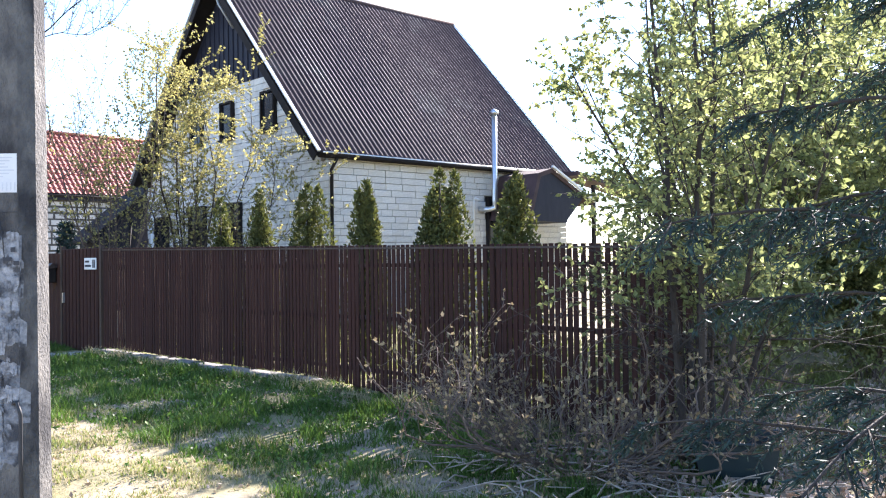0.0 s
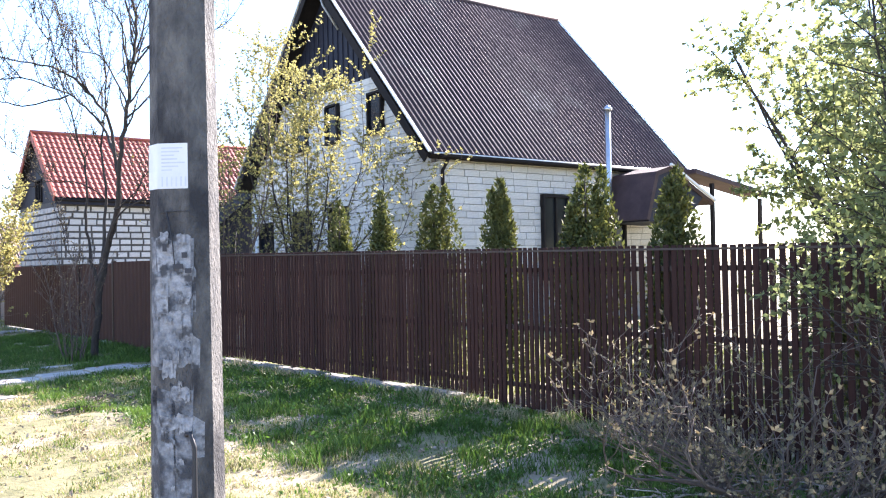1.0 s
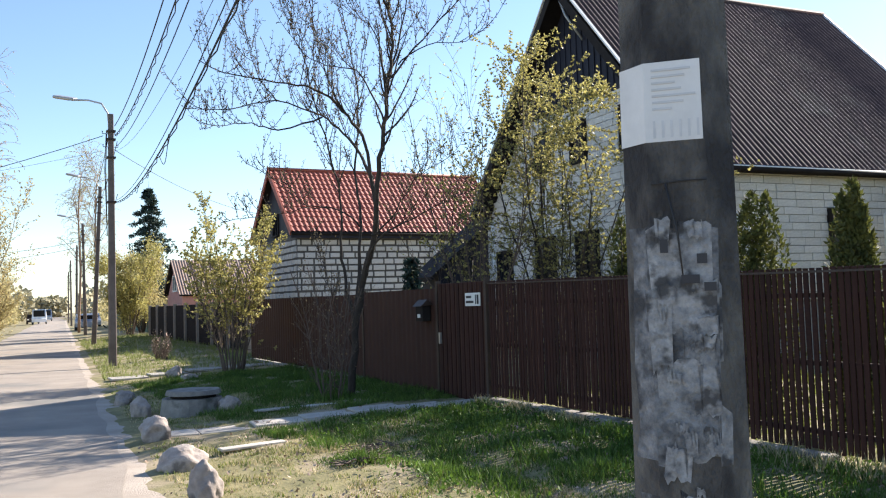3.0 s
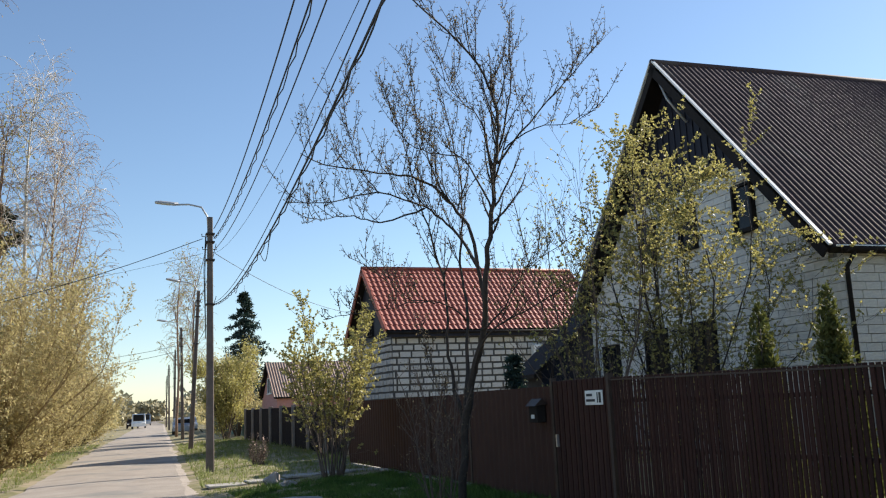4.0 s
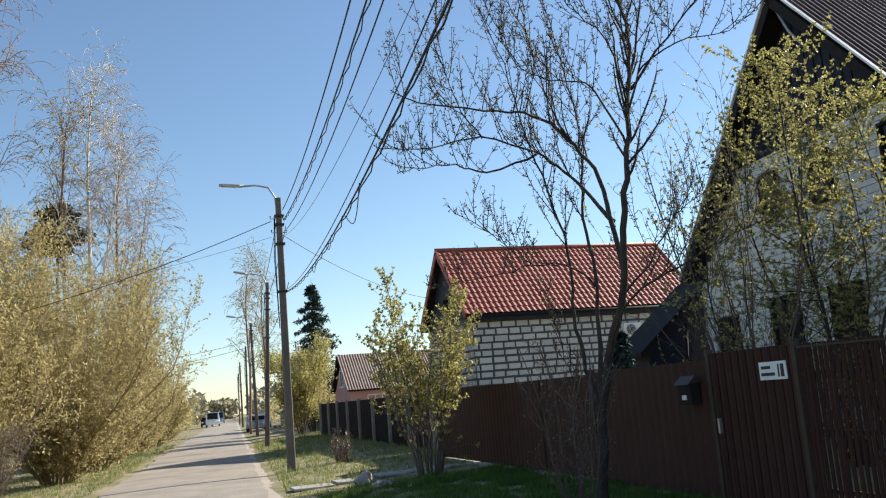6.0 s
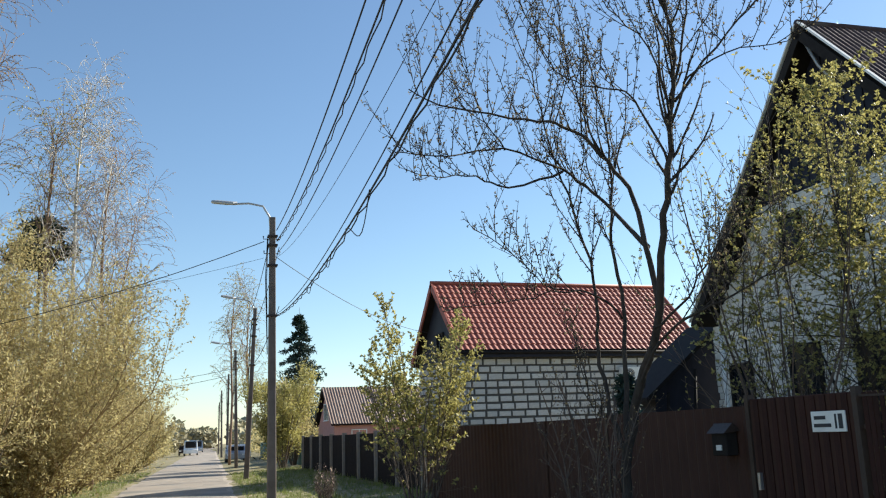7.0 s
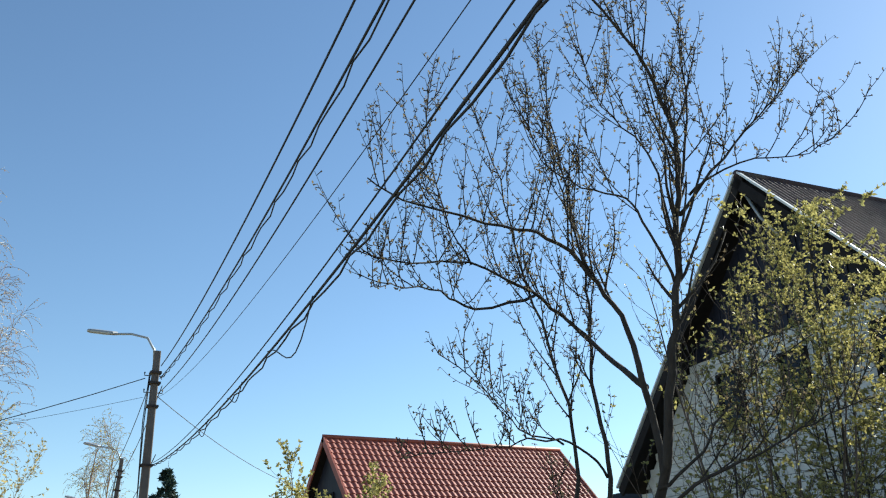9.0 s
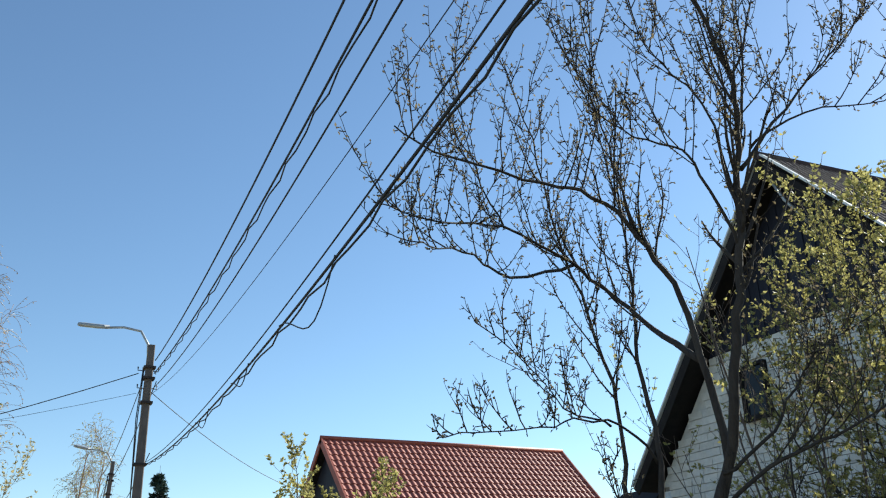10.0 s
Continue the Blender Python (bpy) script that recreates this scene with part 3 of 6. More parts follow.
# one sheet folded round the chamfer
fv = []
for zz in (zl, zl + 0.21):
    ww = face_w(zz)
    aa, cc = ww / 2 + 0.002, ww / 2 - 0.24 * ww
    fv += [(-aa - 0.002, -cc - 0.002, zz), (-cc - 0.002, -aa - 0.001, zz), (cc * 0.95, -aa - 0.001, zz)]
mesh_object("white_notice", fv, [(0, 1, 4, 3), (1, 2, 5, 4)], M_PAPER, pole, "clean white paper notice folded round the edge")
for k in range(7):
    wd = (0.10, 0.085, 0.06, 0.075, 0.11, 0.08, 0.05)[k]
    block("print_line", (-0.055, -face_w(2.2) / 2 - 0.0045, 2.375 - k * 0.017), (-0.055 + wd, -face_w(2.2) / 2 - 0.003, 2.381 - k * 0.017), M_GREY_INK, pole)
for k in range(6):
    block("tear_strip_line", (-0.055 + k * 0.022, -face_w(2.2) / 2 - 0.0045, 2.20), (-0.049 + k * 0.022, -face_w(2.2) / 2 - 0.003, 2.245), M_GREY_INK, pole)
notice("paper_residue", 1.27, -0.078, 0.078, 0.60, M_RESIDUE, 0.0008, 90, 0.02, "thick layer of old torn paper and glue")
notice("paper_residue", 0.62, -0.075, 0.07, 0.55, M_RESIDUE, 0.0008, 91, 0.03)
for z, h, seed in ((1.27, 0.60, 1), (0.66, 0.5, 2), (1.02, 0.16, 3)):
    verts, pq = [], random.Random(seed)
    for k in range(9):
        zz = z + h * k / 8
        aa, cc = face_w(zz) / 2 + 0.0012, face_w(zz) * 0.26
        for u in (rnd(pq, 0.12, 0.35), 0.98):
            verts.append((-aa + (aa - cc) * u, -cc - (aa - cc) * u, zz + 0.1))
    mesh_object("paper_residue", verts, [(2 * k, 2 * k + 1, 2 * k + 3, 2 * k + 2) for k in range(8)], M_RESIDUE, pole)
for k, (z, a, b, h) in enumerate(((1.66, -0.075, 0.075, 0.21), (1.60, -0.06, 0.08, 0.12), (1.42, -0.07, 0.02, 0.10), (1.38, 0.02, 0.085, 0.13),
                                  (1.22, -0.065, 0.0, 0.09), (1.12, -0.03, 0.07, 0.06), (0.98, -0.07, 0.075, 0.07), (1.50, -0.08, -0.03, 0.2), (1.30, 0.04, 0.075, 0.05))):
    notice("torn_notice", z, a, b, h, M_SCRAP, 0.0015 + 0.0006 * k, 50 + k, 0.014, "torn weathered paper remains" if k == 0 else "")
scr = random.Random(404)
for k in range(22):
    z, a = rnd(scr, 0.6, 1.85), rnd(scr, -0.075, 0.05)
    notice("torn_notice", z, a, a + rnd(scr, 0.015, 0.05), rnd(scr, 0.015, 0.06), M_SCRAP, 0.0085 + 0.0002 * k, 300 + k, 0.008)
for a, z, wd, hh in ((-0.05, 1.80, 0.02, 0.035), (0.0, 1.72, 0.045, 0.022), (0.055, 1.70, 0.03, 0.022), (0.04, 1.77, 0.025, 0.025)):
    block("print_block", (a, -face_w(z) / 2 - 0.0155, z + 0.1), (a + wd, -face_w(z) / 2 - 0.014, z + 0.1 + hh), M_INK, pole)
for k, (z, h) in enumerate(((1.62, 0.24), (1.36, 0.16), (0.95, 0.2))):
    ww = face_w(z)
    aa, cc = ww / 2 + 0.002, ww / 2 - 0.24 * ww
    q = 0.25 + 0.15 * k
    va = Vector((aa, -cc, z)).lerp(Vector((cc, -aa, z)), 1 - q)
    vb = Vector((cc, -aa, z))
    mesh_object("torn_notice", [va, vb, vb + Vector((0, 0, h)), va + Vector((0.004, 0, h * 0.8))], [(0, 1, 2, 3)], M_SCRAP, pole)
tubes("tie_wire", [([(-0.03, -0.15, 2.08), (-0.005, -0.152, 1.95), (0.005, -0.153, 1.83)], [0.003, 0.003, 0.002], 4),
                   ([(-0.145, -0.07, 2.09), (-0.06, -0.146, 2.08), (0.02, -0.147, 2.085), (0.07, -0.147, 2.085)], [0.002] * 4, 4)], M_CABLE, pole)
tubes("bent_hook", [([(0.085, -0.145, 0.20), (0.09, -0.165, 0.8), (0.092, -0.168, 1.0), (0.075, -0.172, 1.07), (0.05, -0.16, 1.06)], [0.011] * 5, 6)], M_CABLE, pole)


# ---- far poles, lamps, wires ----
def street_pole(x, y, h, lean, lamp, label):
    ob = thing("street_pole", label, "utility pole", "poles along the lane", at=(x, y, -0.1))
    ob.rotation_euler = (0, radians(lean), 0)
    pole_body(0.23, 0.15, h + 0.1, 0.1, "shaft", M_FAR_POLE, ob)
    for z in (h - 0.45, h - 0.7, h - 1.25, h - 2.6):
        block("clamp", (-0.13, -0.13, z), (0.13, 0.13, z + 0.05), M_RAIL, ob)
    for z, sx in ((h - 0.5, -0.24), (h - 0.9, -0.22), (h - 0.5, 0.2), (h - 0.9, 0.2)):
        tubes("insulator_hook", [([(0.08 * (1 if sx > 0 else -1), 0, z), (sx, 0, z), (sx, 0, z + 0.08)], [0.012, 0.012, 0.02], 5)], M_RAIL, ob)
    for k in range(2):
        tubes("down_cable", [([(-0.12 - 0.02 * k, -0.06, h - 0.5), (-0.16 - 0.03 * k, -0.1, h - 1.6), (-0.13, -0.05, h - 3.6)], [0.012] * 3, 5)], M_CABLE, ob)
    if lamp:
        tubes("lamp_arm", [([(-0.05, 0, h - 0.25), (-0.08, 0.0, h + 0.12), (-0.25, 0.05, h + 0.42), (-0.6, 0.3, h + 0.55), (-0.95, 0.7, h + 0.62)], [0.028] * 5, 8)], M_LAMP, ob)
        bm = bmesh.new()
        box(bm, (-0.42, -0.13, -0.055), (0.42, 0.13, 0.035), 0.03)
        for v in bm.verts:
            if v.co.x > 0.1:
                v.co.y *= 0.8
        head = part("lamp_head", bm, M_LAMP, ob, "flat grey LED street lamp head")
        head.location, head.rotation_euler = (-1.2, 1.0, h + 0.74), (radians(14), radians(13), radians(-48))
        lens = block("lens", (-0.34, -0.095, -0.065), (0.2, 0.095, -0.053), M_LENS, head)
    return ob


street_pole(3.02, 32.1, 7.62, 0.0, True, "grey concrete street pole carrying a lamp on a curved arm")
street_pole(4.15, 51.0, 7.9, 2.6, True, "leaning grey concrete street pole with a lamp")
street_pole(5.3, 70.0, 7.8, -1.0, True, "grey concrete street pole in the distance")
street_pole(6.3, 92.0, 7.8, 0.5, False, "grey concrete street pole in the distance")
street_pole(7.6, 118.0, 7.8, -0.6, False, "grey concrete street pole in the distance")
street_pole(9.3, 150.0, 7.8, 0.4, False, "grey concrete street pole in the distance")


def wire(a, b, sag, r, label="black overhead cable between the poles", n=14, twist=0.0):
    a, b = Vector(a), Vector(b)
    pts = []
    for i in range(n + 1):
        u = i / n
        p = a.lerp(b, u) - Vector((0, 0, sag * 4 * u * (1 - u)))
        if twist:
            p += Vector((math.cos(i * 2.4) * twist, 0, math.sin(i * 2.4) * twist))
        pts.append(p)
    ob = tubes("overhead_cable", [(pts, [r * 0.78] * (n + 1), 5)], M_CABLE)
    return tagged(ob, label, "cable", "overhead cables")


near, far = (PX, PY), (3.02, 32.0)
for za, zb, sag, rr, dx, tw in ((7.25, 7.1, 0.7, 0.015, 0.1, 0), (6.95, 6.4, 0.7, 0.015, 0.1, 0), (6.93, 6.38, 0.72, 0.011, 0.12, 0.03), (6.6, 5.9, 0.7, 0.011, 0.1, 0),
                                (6.5, 5.05, 0.7, 0.005, 0.1, 0), (5.0, 5.25, 0.7, 0.009, 0.12, 0), (4.95, 5.0, 0.7, 0.015, 0.12, 0), (4.93, 4.98, 0.74, 0.011, 0.12, 0.03)):
    wire((far[0] + dx, far[1], za), (near[0] + dx - 0.2, near[1], zb), sag, rr, n=72, twist=tw * 0.6)
slack = Vector((3.14, 32.0, 4.95)), Vector((1.6, 5.78, 5.0))
for y0, y1, drop in ((19.2, 17.4, 0.34), (21.6, 20.6, 0.16), (24.4, 23.2, 0.18)):
    pts = []
    for i in range(11):
        u = (32.0 - (y0 + (y1 - y0) * i / 10)) / 26.22
        pts.append(slack[0].lerp(slack[1], u) - Vector((0.02, 0, 0.7 * 4 * u * (1 - u) + drop * math.sin(math.pi * (i / 10) ** 1.6))))
    tagged(tubes("slack_loop", [(pts, [0.0062] * 11, 5)], M_CABLE), "slack loop of thin black cable hanging from the bundle", "cable", "overhead cables")
wire((3.1, 32.1, 6.55), (10.9, 44.0, 5.9), 0.35, 0.012, "thin service cable to the red-roofed house")
wire((2.8, 32.1, 6.95), (-12.0, 40.0, 4.4), 0.6, 0.014, "service cable crossing the lane")
wire((2.8, 32.1, 6.5), (-12.0, 41.0, 5.6), 0.5, 0.006, "thin service cable crossing the lane")
chain = [(3.1, 32.1), (4.15, 51.0), (5.3, 70.0), (6.3, 92.0), (7.6, 118.0), (9.3, 150.0)]
for (x0, y0), (x1, y1) in zip(chain, chain[1:]):
    for dz, dx in ((7.2, -0.1), (6.8, 0.1), (5.2, 0.1)):
        wire((x0 + dx, y0, dz), (x1 + dx, y1, dz), 0.4, 0.014, n=8)
wire((5.2, 70.0, 6.6), (-9.0, 66.0, 5.2), 0.5, 0.018, "cable crossing the lane")
wire((5.2, 70.0, 6.2), (-9.0, 66.0, 4.6), 0.5, 0.018, "cable crossing the lane")


# ---- corrugated roofs ----
def wave_roof(name, L, eave, ridge, pitch_w, amp, mat, parent, tile=0.0, flip=False):
    """A corrugated sheet slope from the eave line (y, z) up to the ridge line, waves running up the slope."""
    n = int(L / pitch_w * 6)
    rows = 2 if not tile else int(math.dist(eave, ridge) / tile) * 2
    d = Vector((0, ridge[0] - eave[0], ridge[1] - eave[1]))
    nrm = Vector((1, 0, 0)).cross(d).normalized()
    if nrm.z < 0:
        nrm = -nrm
    verts, faces = [], []
    for j in range(rows):
        if tile:
            u = (j // 2 + j % 2) / (rows / 2)
            lift = 0.03 if j % 2 == 0 else 0.0
        else:
            u, lift = j / (rows - 1), 0
        for i in range(n + 1):
            x = L * i / n
            verts.append(Vector((x, eave[0], eave[1])) + d * u + nrm * (amp * math.sin(2 * math.pi * x / pitch_w) + lift))
    for j in range(rows - 1):
        for i in range(n):
            a = j * (n + 1) + i
            faces.append((a, a + 1, a + n + 2, a + n + 1))
    return mesh_object(name, verts, faces, mat, parent, smooth=not tile)


def slab(name, L, x0, eave, ridge, thick, mat, parent):
    d = Vector((0, ridge[0] - eave[0], ridge[1] - eave[1])).normalized()
    nrm = Vector((1, 0, 0)).cross(d)
    if nrm.z < 0:
        nrm = -nrm
    q = []
    for x in (x0, x0 + L):
        for p in (eave, ridge):
            q += [Vector((x, p[0], p[1])), Vector((x, p[0], p[1])) - nrm * thick]
    return mesh_object(name, q, [(0, 2, 6, 4), (1, 5, 7, 3), (0, 1, 3, 2), (4, 6, 7, 5), (0, 4, 5, 1), (2, 3, 7, 6)], mat, parent)


def window(parent, lo, hi, axis, mullions=1, mat=M_BLACKTRIM):
    """A window in the outer face of a wall; axis 'y': the wall looks to -y, 'x': it looks to -x. lo, hi: (along, z)."""
    def bx(name, u0, u1, z0, z1, d0, d1, m, par):
        return block(name, (u0, d0, z0) if axis == "y" else (d0, u0, z0), (u1, d1, z1) if axis == "y" else (d1, u1, z1), m, par)
    (u0, z0), (u1, z1) = lo, hi
    f = 0.06
    fr_ = bx("window", u0, u1, z0, z0 + f, -0.03, 0.10, mat, parent)
    bx("frame", u0, u1, z1 - f, z1, -0.03, 0.10, mat, fr_)
    bx("frame", u0, u0 + f, z0 + f, z1 - f, -0.03, 0.10, mat, fr_)
    bx("frame", u1 - f, u1, z0 + f, z1 - f, -0.03, 0.10, mat, fr_)
    for k in range(mullions):
        u = u0 + (u1 - u0) * (k + 1) / (mullions + 1)
        bx("mullion", u - 0.025, u + 0.025, z0 + f, z1 - f, -0.02, 0.08, mat, fr_)
    bx("pane", u0 + f, u1 - f, z0 + f, z1 - f, 0.03, 0.05, M_GLASS, fr_)
    bx("sill", u0 - 0.05, u1 + 0.05, z0 - 0.04, z0, -0.09, 0.05, mat, fr_)
    return fr_


# ---- pale stone house with the steep brown roof ----
HL, HW, ZE, ZR = 8.9, 5.2, 4.34, 9.89
house = thing("house", "two-storey pale stone-panel house with a steep dark brown corrugated roof", "house", at=(12.95, 17.5, 0), turn=-2.8)
SOUTH_HOLES = [(3.22, 1.3, 4.14, 3.43), (5.36, 1.3, 6.30, 3.43)]
GABLE_HOLES = [(2.42, 5.12, 3.10, 6.18), (4.62, 5.12, 5.30, 6.18), (6.42, 5.12, 7.12, 6.18), (4.24, 1.3, 5.20, 3.34), (6.30, 1.3, 7.28, 3.34), (8.75, 0.3, 9.6, 3.1)]


def rake_z(b):
    return ZR - (ZR - ZE) * abs(b - HW) / HW


bm = bmesh.new()
box(bm, (0.20, 0.20, 0.0), (HL - 0.20, 2 * HW - 0.20, ZE - 0.12))
part("core", bm, M_JOINT, house, "joint-coloured wall behind the panels")
gv = []
for a in (0.20, HL - 0.20):
    gv += [(a - (0.06 if a < 1 else 0), 0.2, ZE - 0.121), (a - (0.06 if a < 1 else 0), 2 * HW - 0.2, ZE - 0.121), (a - (0.06 if a < 1 else 0), HW, ZR - 0.3)]
mesh_object("gable", gv, [(0, 1, 2), (3, 5, 4), (0, 3, 4, 1), (1, 4, 5, 2), (2, 5, 3, 0)], M_SIDING, house)
# dark boarding over the upper gable
zb = 6.62
b0 = HW - HW * (ZR - zb) / (ZR - ZE) + 0.12
mesh_object("gable_boarding", [(0.13, b0, zb), (0.13, 2 * HW - b0, zb), (0.13, HW, ZR - 0.16), (0.18, b0, zb), (0.18, 2 * HW - b0, zb), (0.18, HW, ZR - 0.16)],
            [(0, 2, 1), (3, 4, 5), (0, 1, 4, 3), (1, 2, 5, 4), (2, 0, 3, 5)], M_NAVY, house, "dark navy boards in the gable top")
for k in range(22):
    bb = b0 + 0.15 + k * (2 * HW - 2 * b0 - 0.3) / 21
    top = rake_z(bb) - 0.3
    if top > zb + 0.2:
        block("board", (0.105, bb - 0.07, zb), (0.13, bb + 0.07, top), M_NAVY, house)
OV = 0.42
for side in (0, 1):
    e, r_ = ((-0.12, ZE - 0.10), (HW, ZR)) if side == 0 else ((2 * HW + 0.12, ZE - 0.10), (HW, ZR))
    rs = wave_roof("roof_sheet", HL + OV, e, r_, 0.156, 0.03, M_DARKROOF, house)
    rs.location = (-OV + 0.05, 0, 0.05)
    slab("roof_deck", HL + OV - 0.1, -OV + 0.1, e, r_, 0.14, M_BLACKTRIM, house)
    dy = -1 if side == 0 else 1
    for a, mt in ((-OV + 0.02, M_WHITE), (HL + 0.06, M_WHITE)):
        bm = bmesh.new()
        q = [Vector((a, e[0], e[1])), Vector((a, r_[0], r_[1]))]
        n_ = Vector((0, dy * (ZR - ZE), HW)).normalized()
        vs = []
        for x in (a - 0.03, a + 0.05):
            for p in q:
                vs += [Vector((x - a, 0, 0)) + p + n_ * 0.085, Vector((x - a, 0, 0)) + p + n_ * 0.045]
        mesh_object("verge_strip", vs, [(0, 2, 6, 4), (1, 5, 7, 3), (0, 1, 3, 2), (4, 6, 7, 5), (0, 4, 5, 1), (2, 3, 7, 6)], mt, house, "white metal verge strip")
        vs = []
        for x in (a - 0.02, a + 0.02):
            for p in q:
                vs += [Vector((x - a, 0, 0)) + p - n_ * 0.03, Vector((x - a, 0, 0)) + p - n_ * 0.24]
        mesh_object("bargeboard", vs, [(0, 2, 6, 4), (1, 5, 7, 3), (0, 1, 3, 2), (4, 6, 7, 5), (0, 4, 5, 1), (2, 3, 7, 6)], M_BLACKTRIM, house)
tubes("ridge_cap", [([(-OV, HW, ZR + 0.03), (HL + 0.1, HW, ZR + 0.03)], [0.09, 0.09], 8)], M_DARKROOF, house)
tubes("gutter", [([(-0.15, -0.2, ZE - 0.13), (HL + 0.05, -0.2, ZE - 0.16)], [0.055, 0.055], 8)], M_BLACKTRIM, house, "dark brown gutter")
tubes("eave_strip", [([(-0.3, -0.215, ZE - 0.085), (HL + 0.06, -0.215, ZE - 0.10)], [0.022, 0.022], 6)], M_WHITE, house, "white metal eave strip")
tubes("downpipe", [([(0.10, -0.2, ZE - 0.2), (0.10, 0.03, ZE - 0.45), (0.10, 0.03, 0.2)], [0.045] * 3, 8)], M_BLACKTRIM, house, "dark brown downpipe")
tubes("gable_downpipe", [([(0.08, 9.95, ZE - 0.25), (0.08, 9.95, 0.2)], [0.07, 0.07], 8)], M_WHITE, house, "white downpipe")
tubes("gable_brace", [([(-0.28, HW, ZR - 0.35), (-0.2, HW - 0.25, ZR - 1.0), (0.06, HW - 0.6, ZR - 1.7)], [0.035] * 3, 6)], M_LAMP, house, "pale brace under the gable overhang")
for x0, z0, x1, z1 in SOUTH_HOLES:
    window(house, (x0, z0), (x1, z1), "y")
for x0, z0, x1, z1 in GABLE_HOLES:
    window(house, (x0, z0), (x1, z1), "x", 1 if z1 < 5 else 0)
flue = tubes("flue_pipe", [([(5.02, 0.02, 3.08), (5.15, -0.22, 3.06), (5.30, -0.30, 3.1), (5.33, -0.30, 3.3), (5.35, -0.30, 5.7)], [0.075] * 5, 12)], M_STEEL, house, "shiny steel flue pipe")
tubes("flue_cap", [([(5.35, -0.30, 5.70), (5.35, -0.30, 5.76), (5.35, -0.30, 5.84)], [0.12, 0.12, 0.03], 12)], M_STEEL, flue)
tubes("flue_drain", [([(4.65, -0.16, 2.2), (4.66, -0.16, 3.3), (4.72, -0.16, 3.36), (4.95, -0.14, 3.3)], [0.025] * 4, 6)], M_WHITE, house)
# entry porch at the far end of the long wall
porch = thing("porch", "entry porch with a dark boarded gable and brown sheet roof", "porch", at=(12.95, 17.5, 0), turn=-2.8)


def prism(name, prof, b0, b1, mat, parent, label=""):
    n_ = len(prof)
    verts = [(a_, b_, z_) for b_ in (b0, b1) for a_, z_ in prof]
    return mesh_object(name, verts, [tuple(range(n_))[::-1], tuple(range(n_, 2 * n_))] + [(i, (i + 1) % n_, n_ + (i + 1) % n_, n_ + i) for i in range(n_)], mat, parent, label)


prism("porch_roof", [(8.2, 4.25), (11.6, 3.72), (11.6, 3.60), (8.2, 4.12)], -0.9, -0.02, M_DARKROOF, porch, "brown sheet roof running on past the gable")
for a_ in (9.0, 11.3):
    block("porch_post", (a_, -0.85, 0.0), (a_ + 0.1, -0.75, 4.0 - 0.155 * (a_ - 8.2)), M_BLACKTRIM, porch)
prism("porch_canopy", [(5.40, 2.76), (5.80, 4.0), (6.35, 4.16), (8.16, 3.29), (8.14, 3.20), (6.35, 4.04), (5.90, 3.9), (5.52, 2.76)], -1.5, -0.02, M_DARKROOF, porch, "steep brown canopy roof")
prism("porch_gable", [(5.52, 2.78), (5.90, 3.9), (6.35, 4.04), (7.72, 3.38), (7.02, 2.74)], -1.46, -1.40, M_NAVY, porch, "dark navy gable board")
prism("porch_soffit", [(5.52, 2.78), (7.02, 2.74), (7.02, 2.68), (5.52, 2.72)], -1.46, -0.02, M_NAVY, porch)
prism("porch_verge", [(6.33, 4.18), (6.35, 4.24), (8.20, 3.35), (8.18, 3.28)], -1.57, -1.5, M_WHITE, porch, "white verge strip")

# lean-to with a dark roof on the far side of the house
shed = thing("lean_to", "dark lean-to shed roof beside the house", "shed", at=(12.95, 17.5, 0), turn=-2.8)
prism("shed_roof", [(-1.8, 2.42), (0.5, 4.34), (0.5, 4.22), (-1.8, 2.30)], 10.5, 12.3, M_BLACKTRIM, shed)
prism("shed_wall", [(-1.45, 0.0), (0.5, 0.0), (0.5, 4.2), (-1.45, 2.55)], 10.75, 12.1, M_NAVY, shed)
for a in (-1.4, -0.6):
    tubes("strut", [([(a, 10.6, 0.1), (a + 0.25, 10.6, 2.55 + (a + 1.4) * 0.7)], [0.04, 0.04], 6)], M_BLACKTRIM, shed)

# ---- red-roofed block house ----
RX, RY, RL, RW, RZE, RZR = 11.2, 40.8, 10.9, 3.5, 4.86, 8.04
red = thing("block_house", "white aerated block house with a red metal tile roof", "house", at=(RX, RY, 0))
block("core", (0.34, 0.34, 0), (RL - 0.3, 2 * RW - 0.3, RZE - 0.1), M_MORTAR, red, "grey mortar between the blocks")
gv = []
for a in (0.34, RL - 0.3):
    gv += [(a, 0.1, RZE - 0.101), (a, 2 * RW - 0.1, RZE - 0.101), (a, RW, RZR - 0.2)]
mesh_object("gable", gv, [(0, 1, 2), (3, 5, 4), (0, 3, 4, 1), (1, 4, 5, 2), (2, 5, 3, 0)], M_NAVY, red, "dark boarded gable")
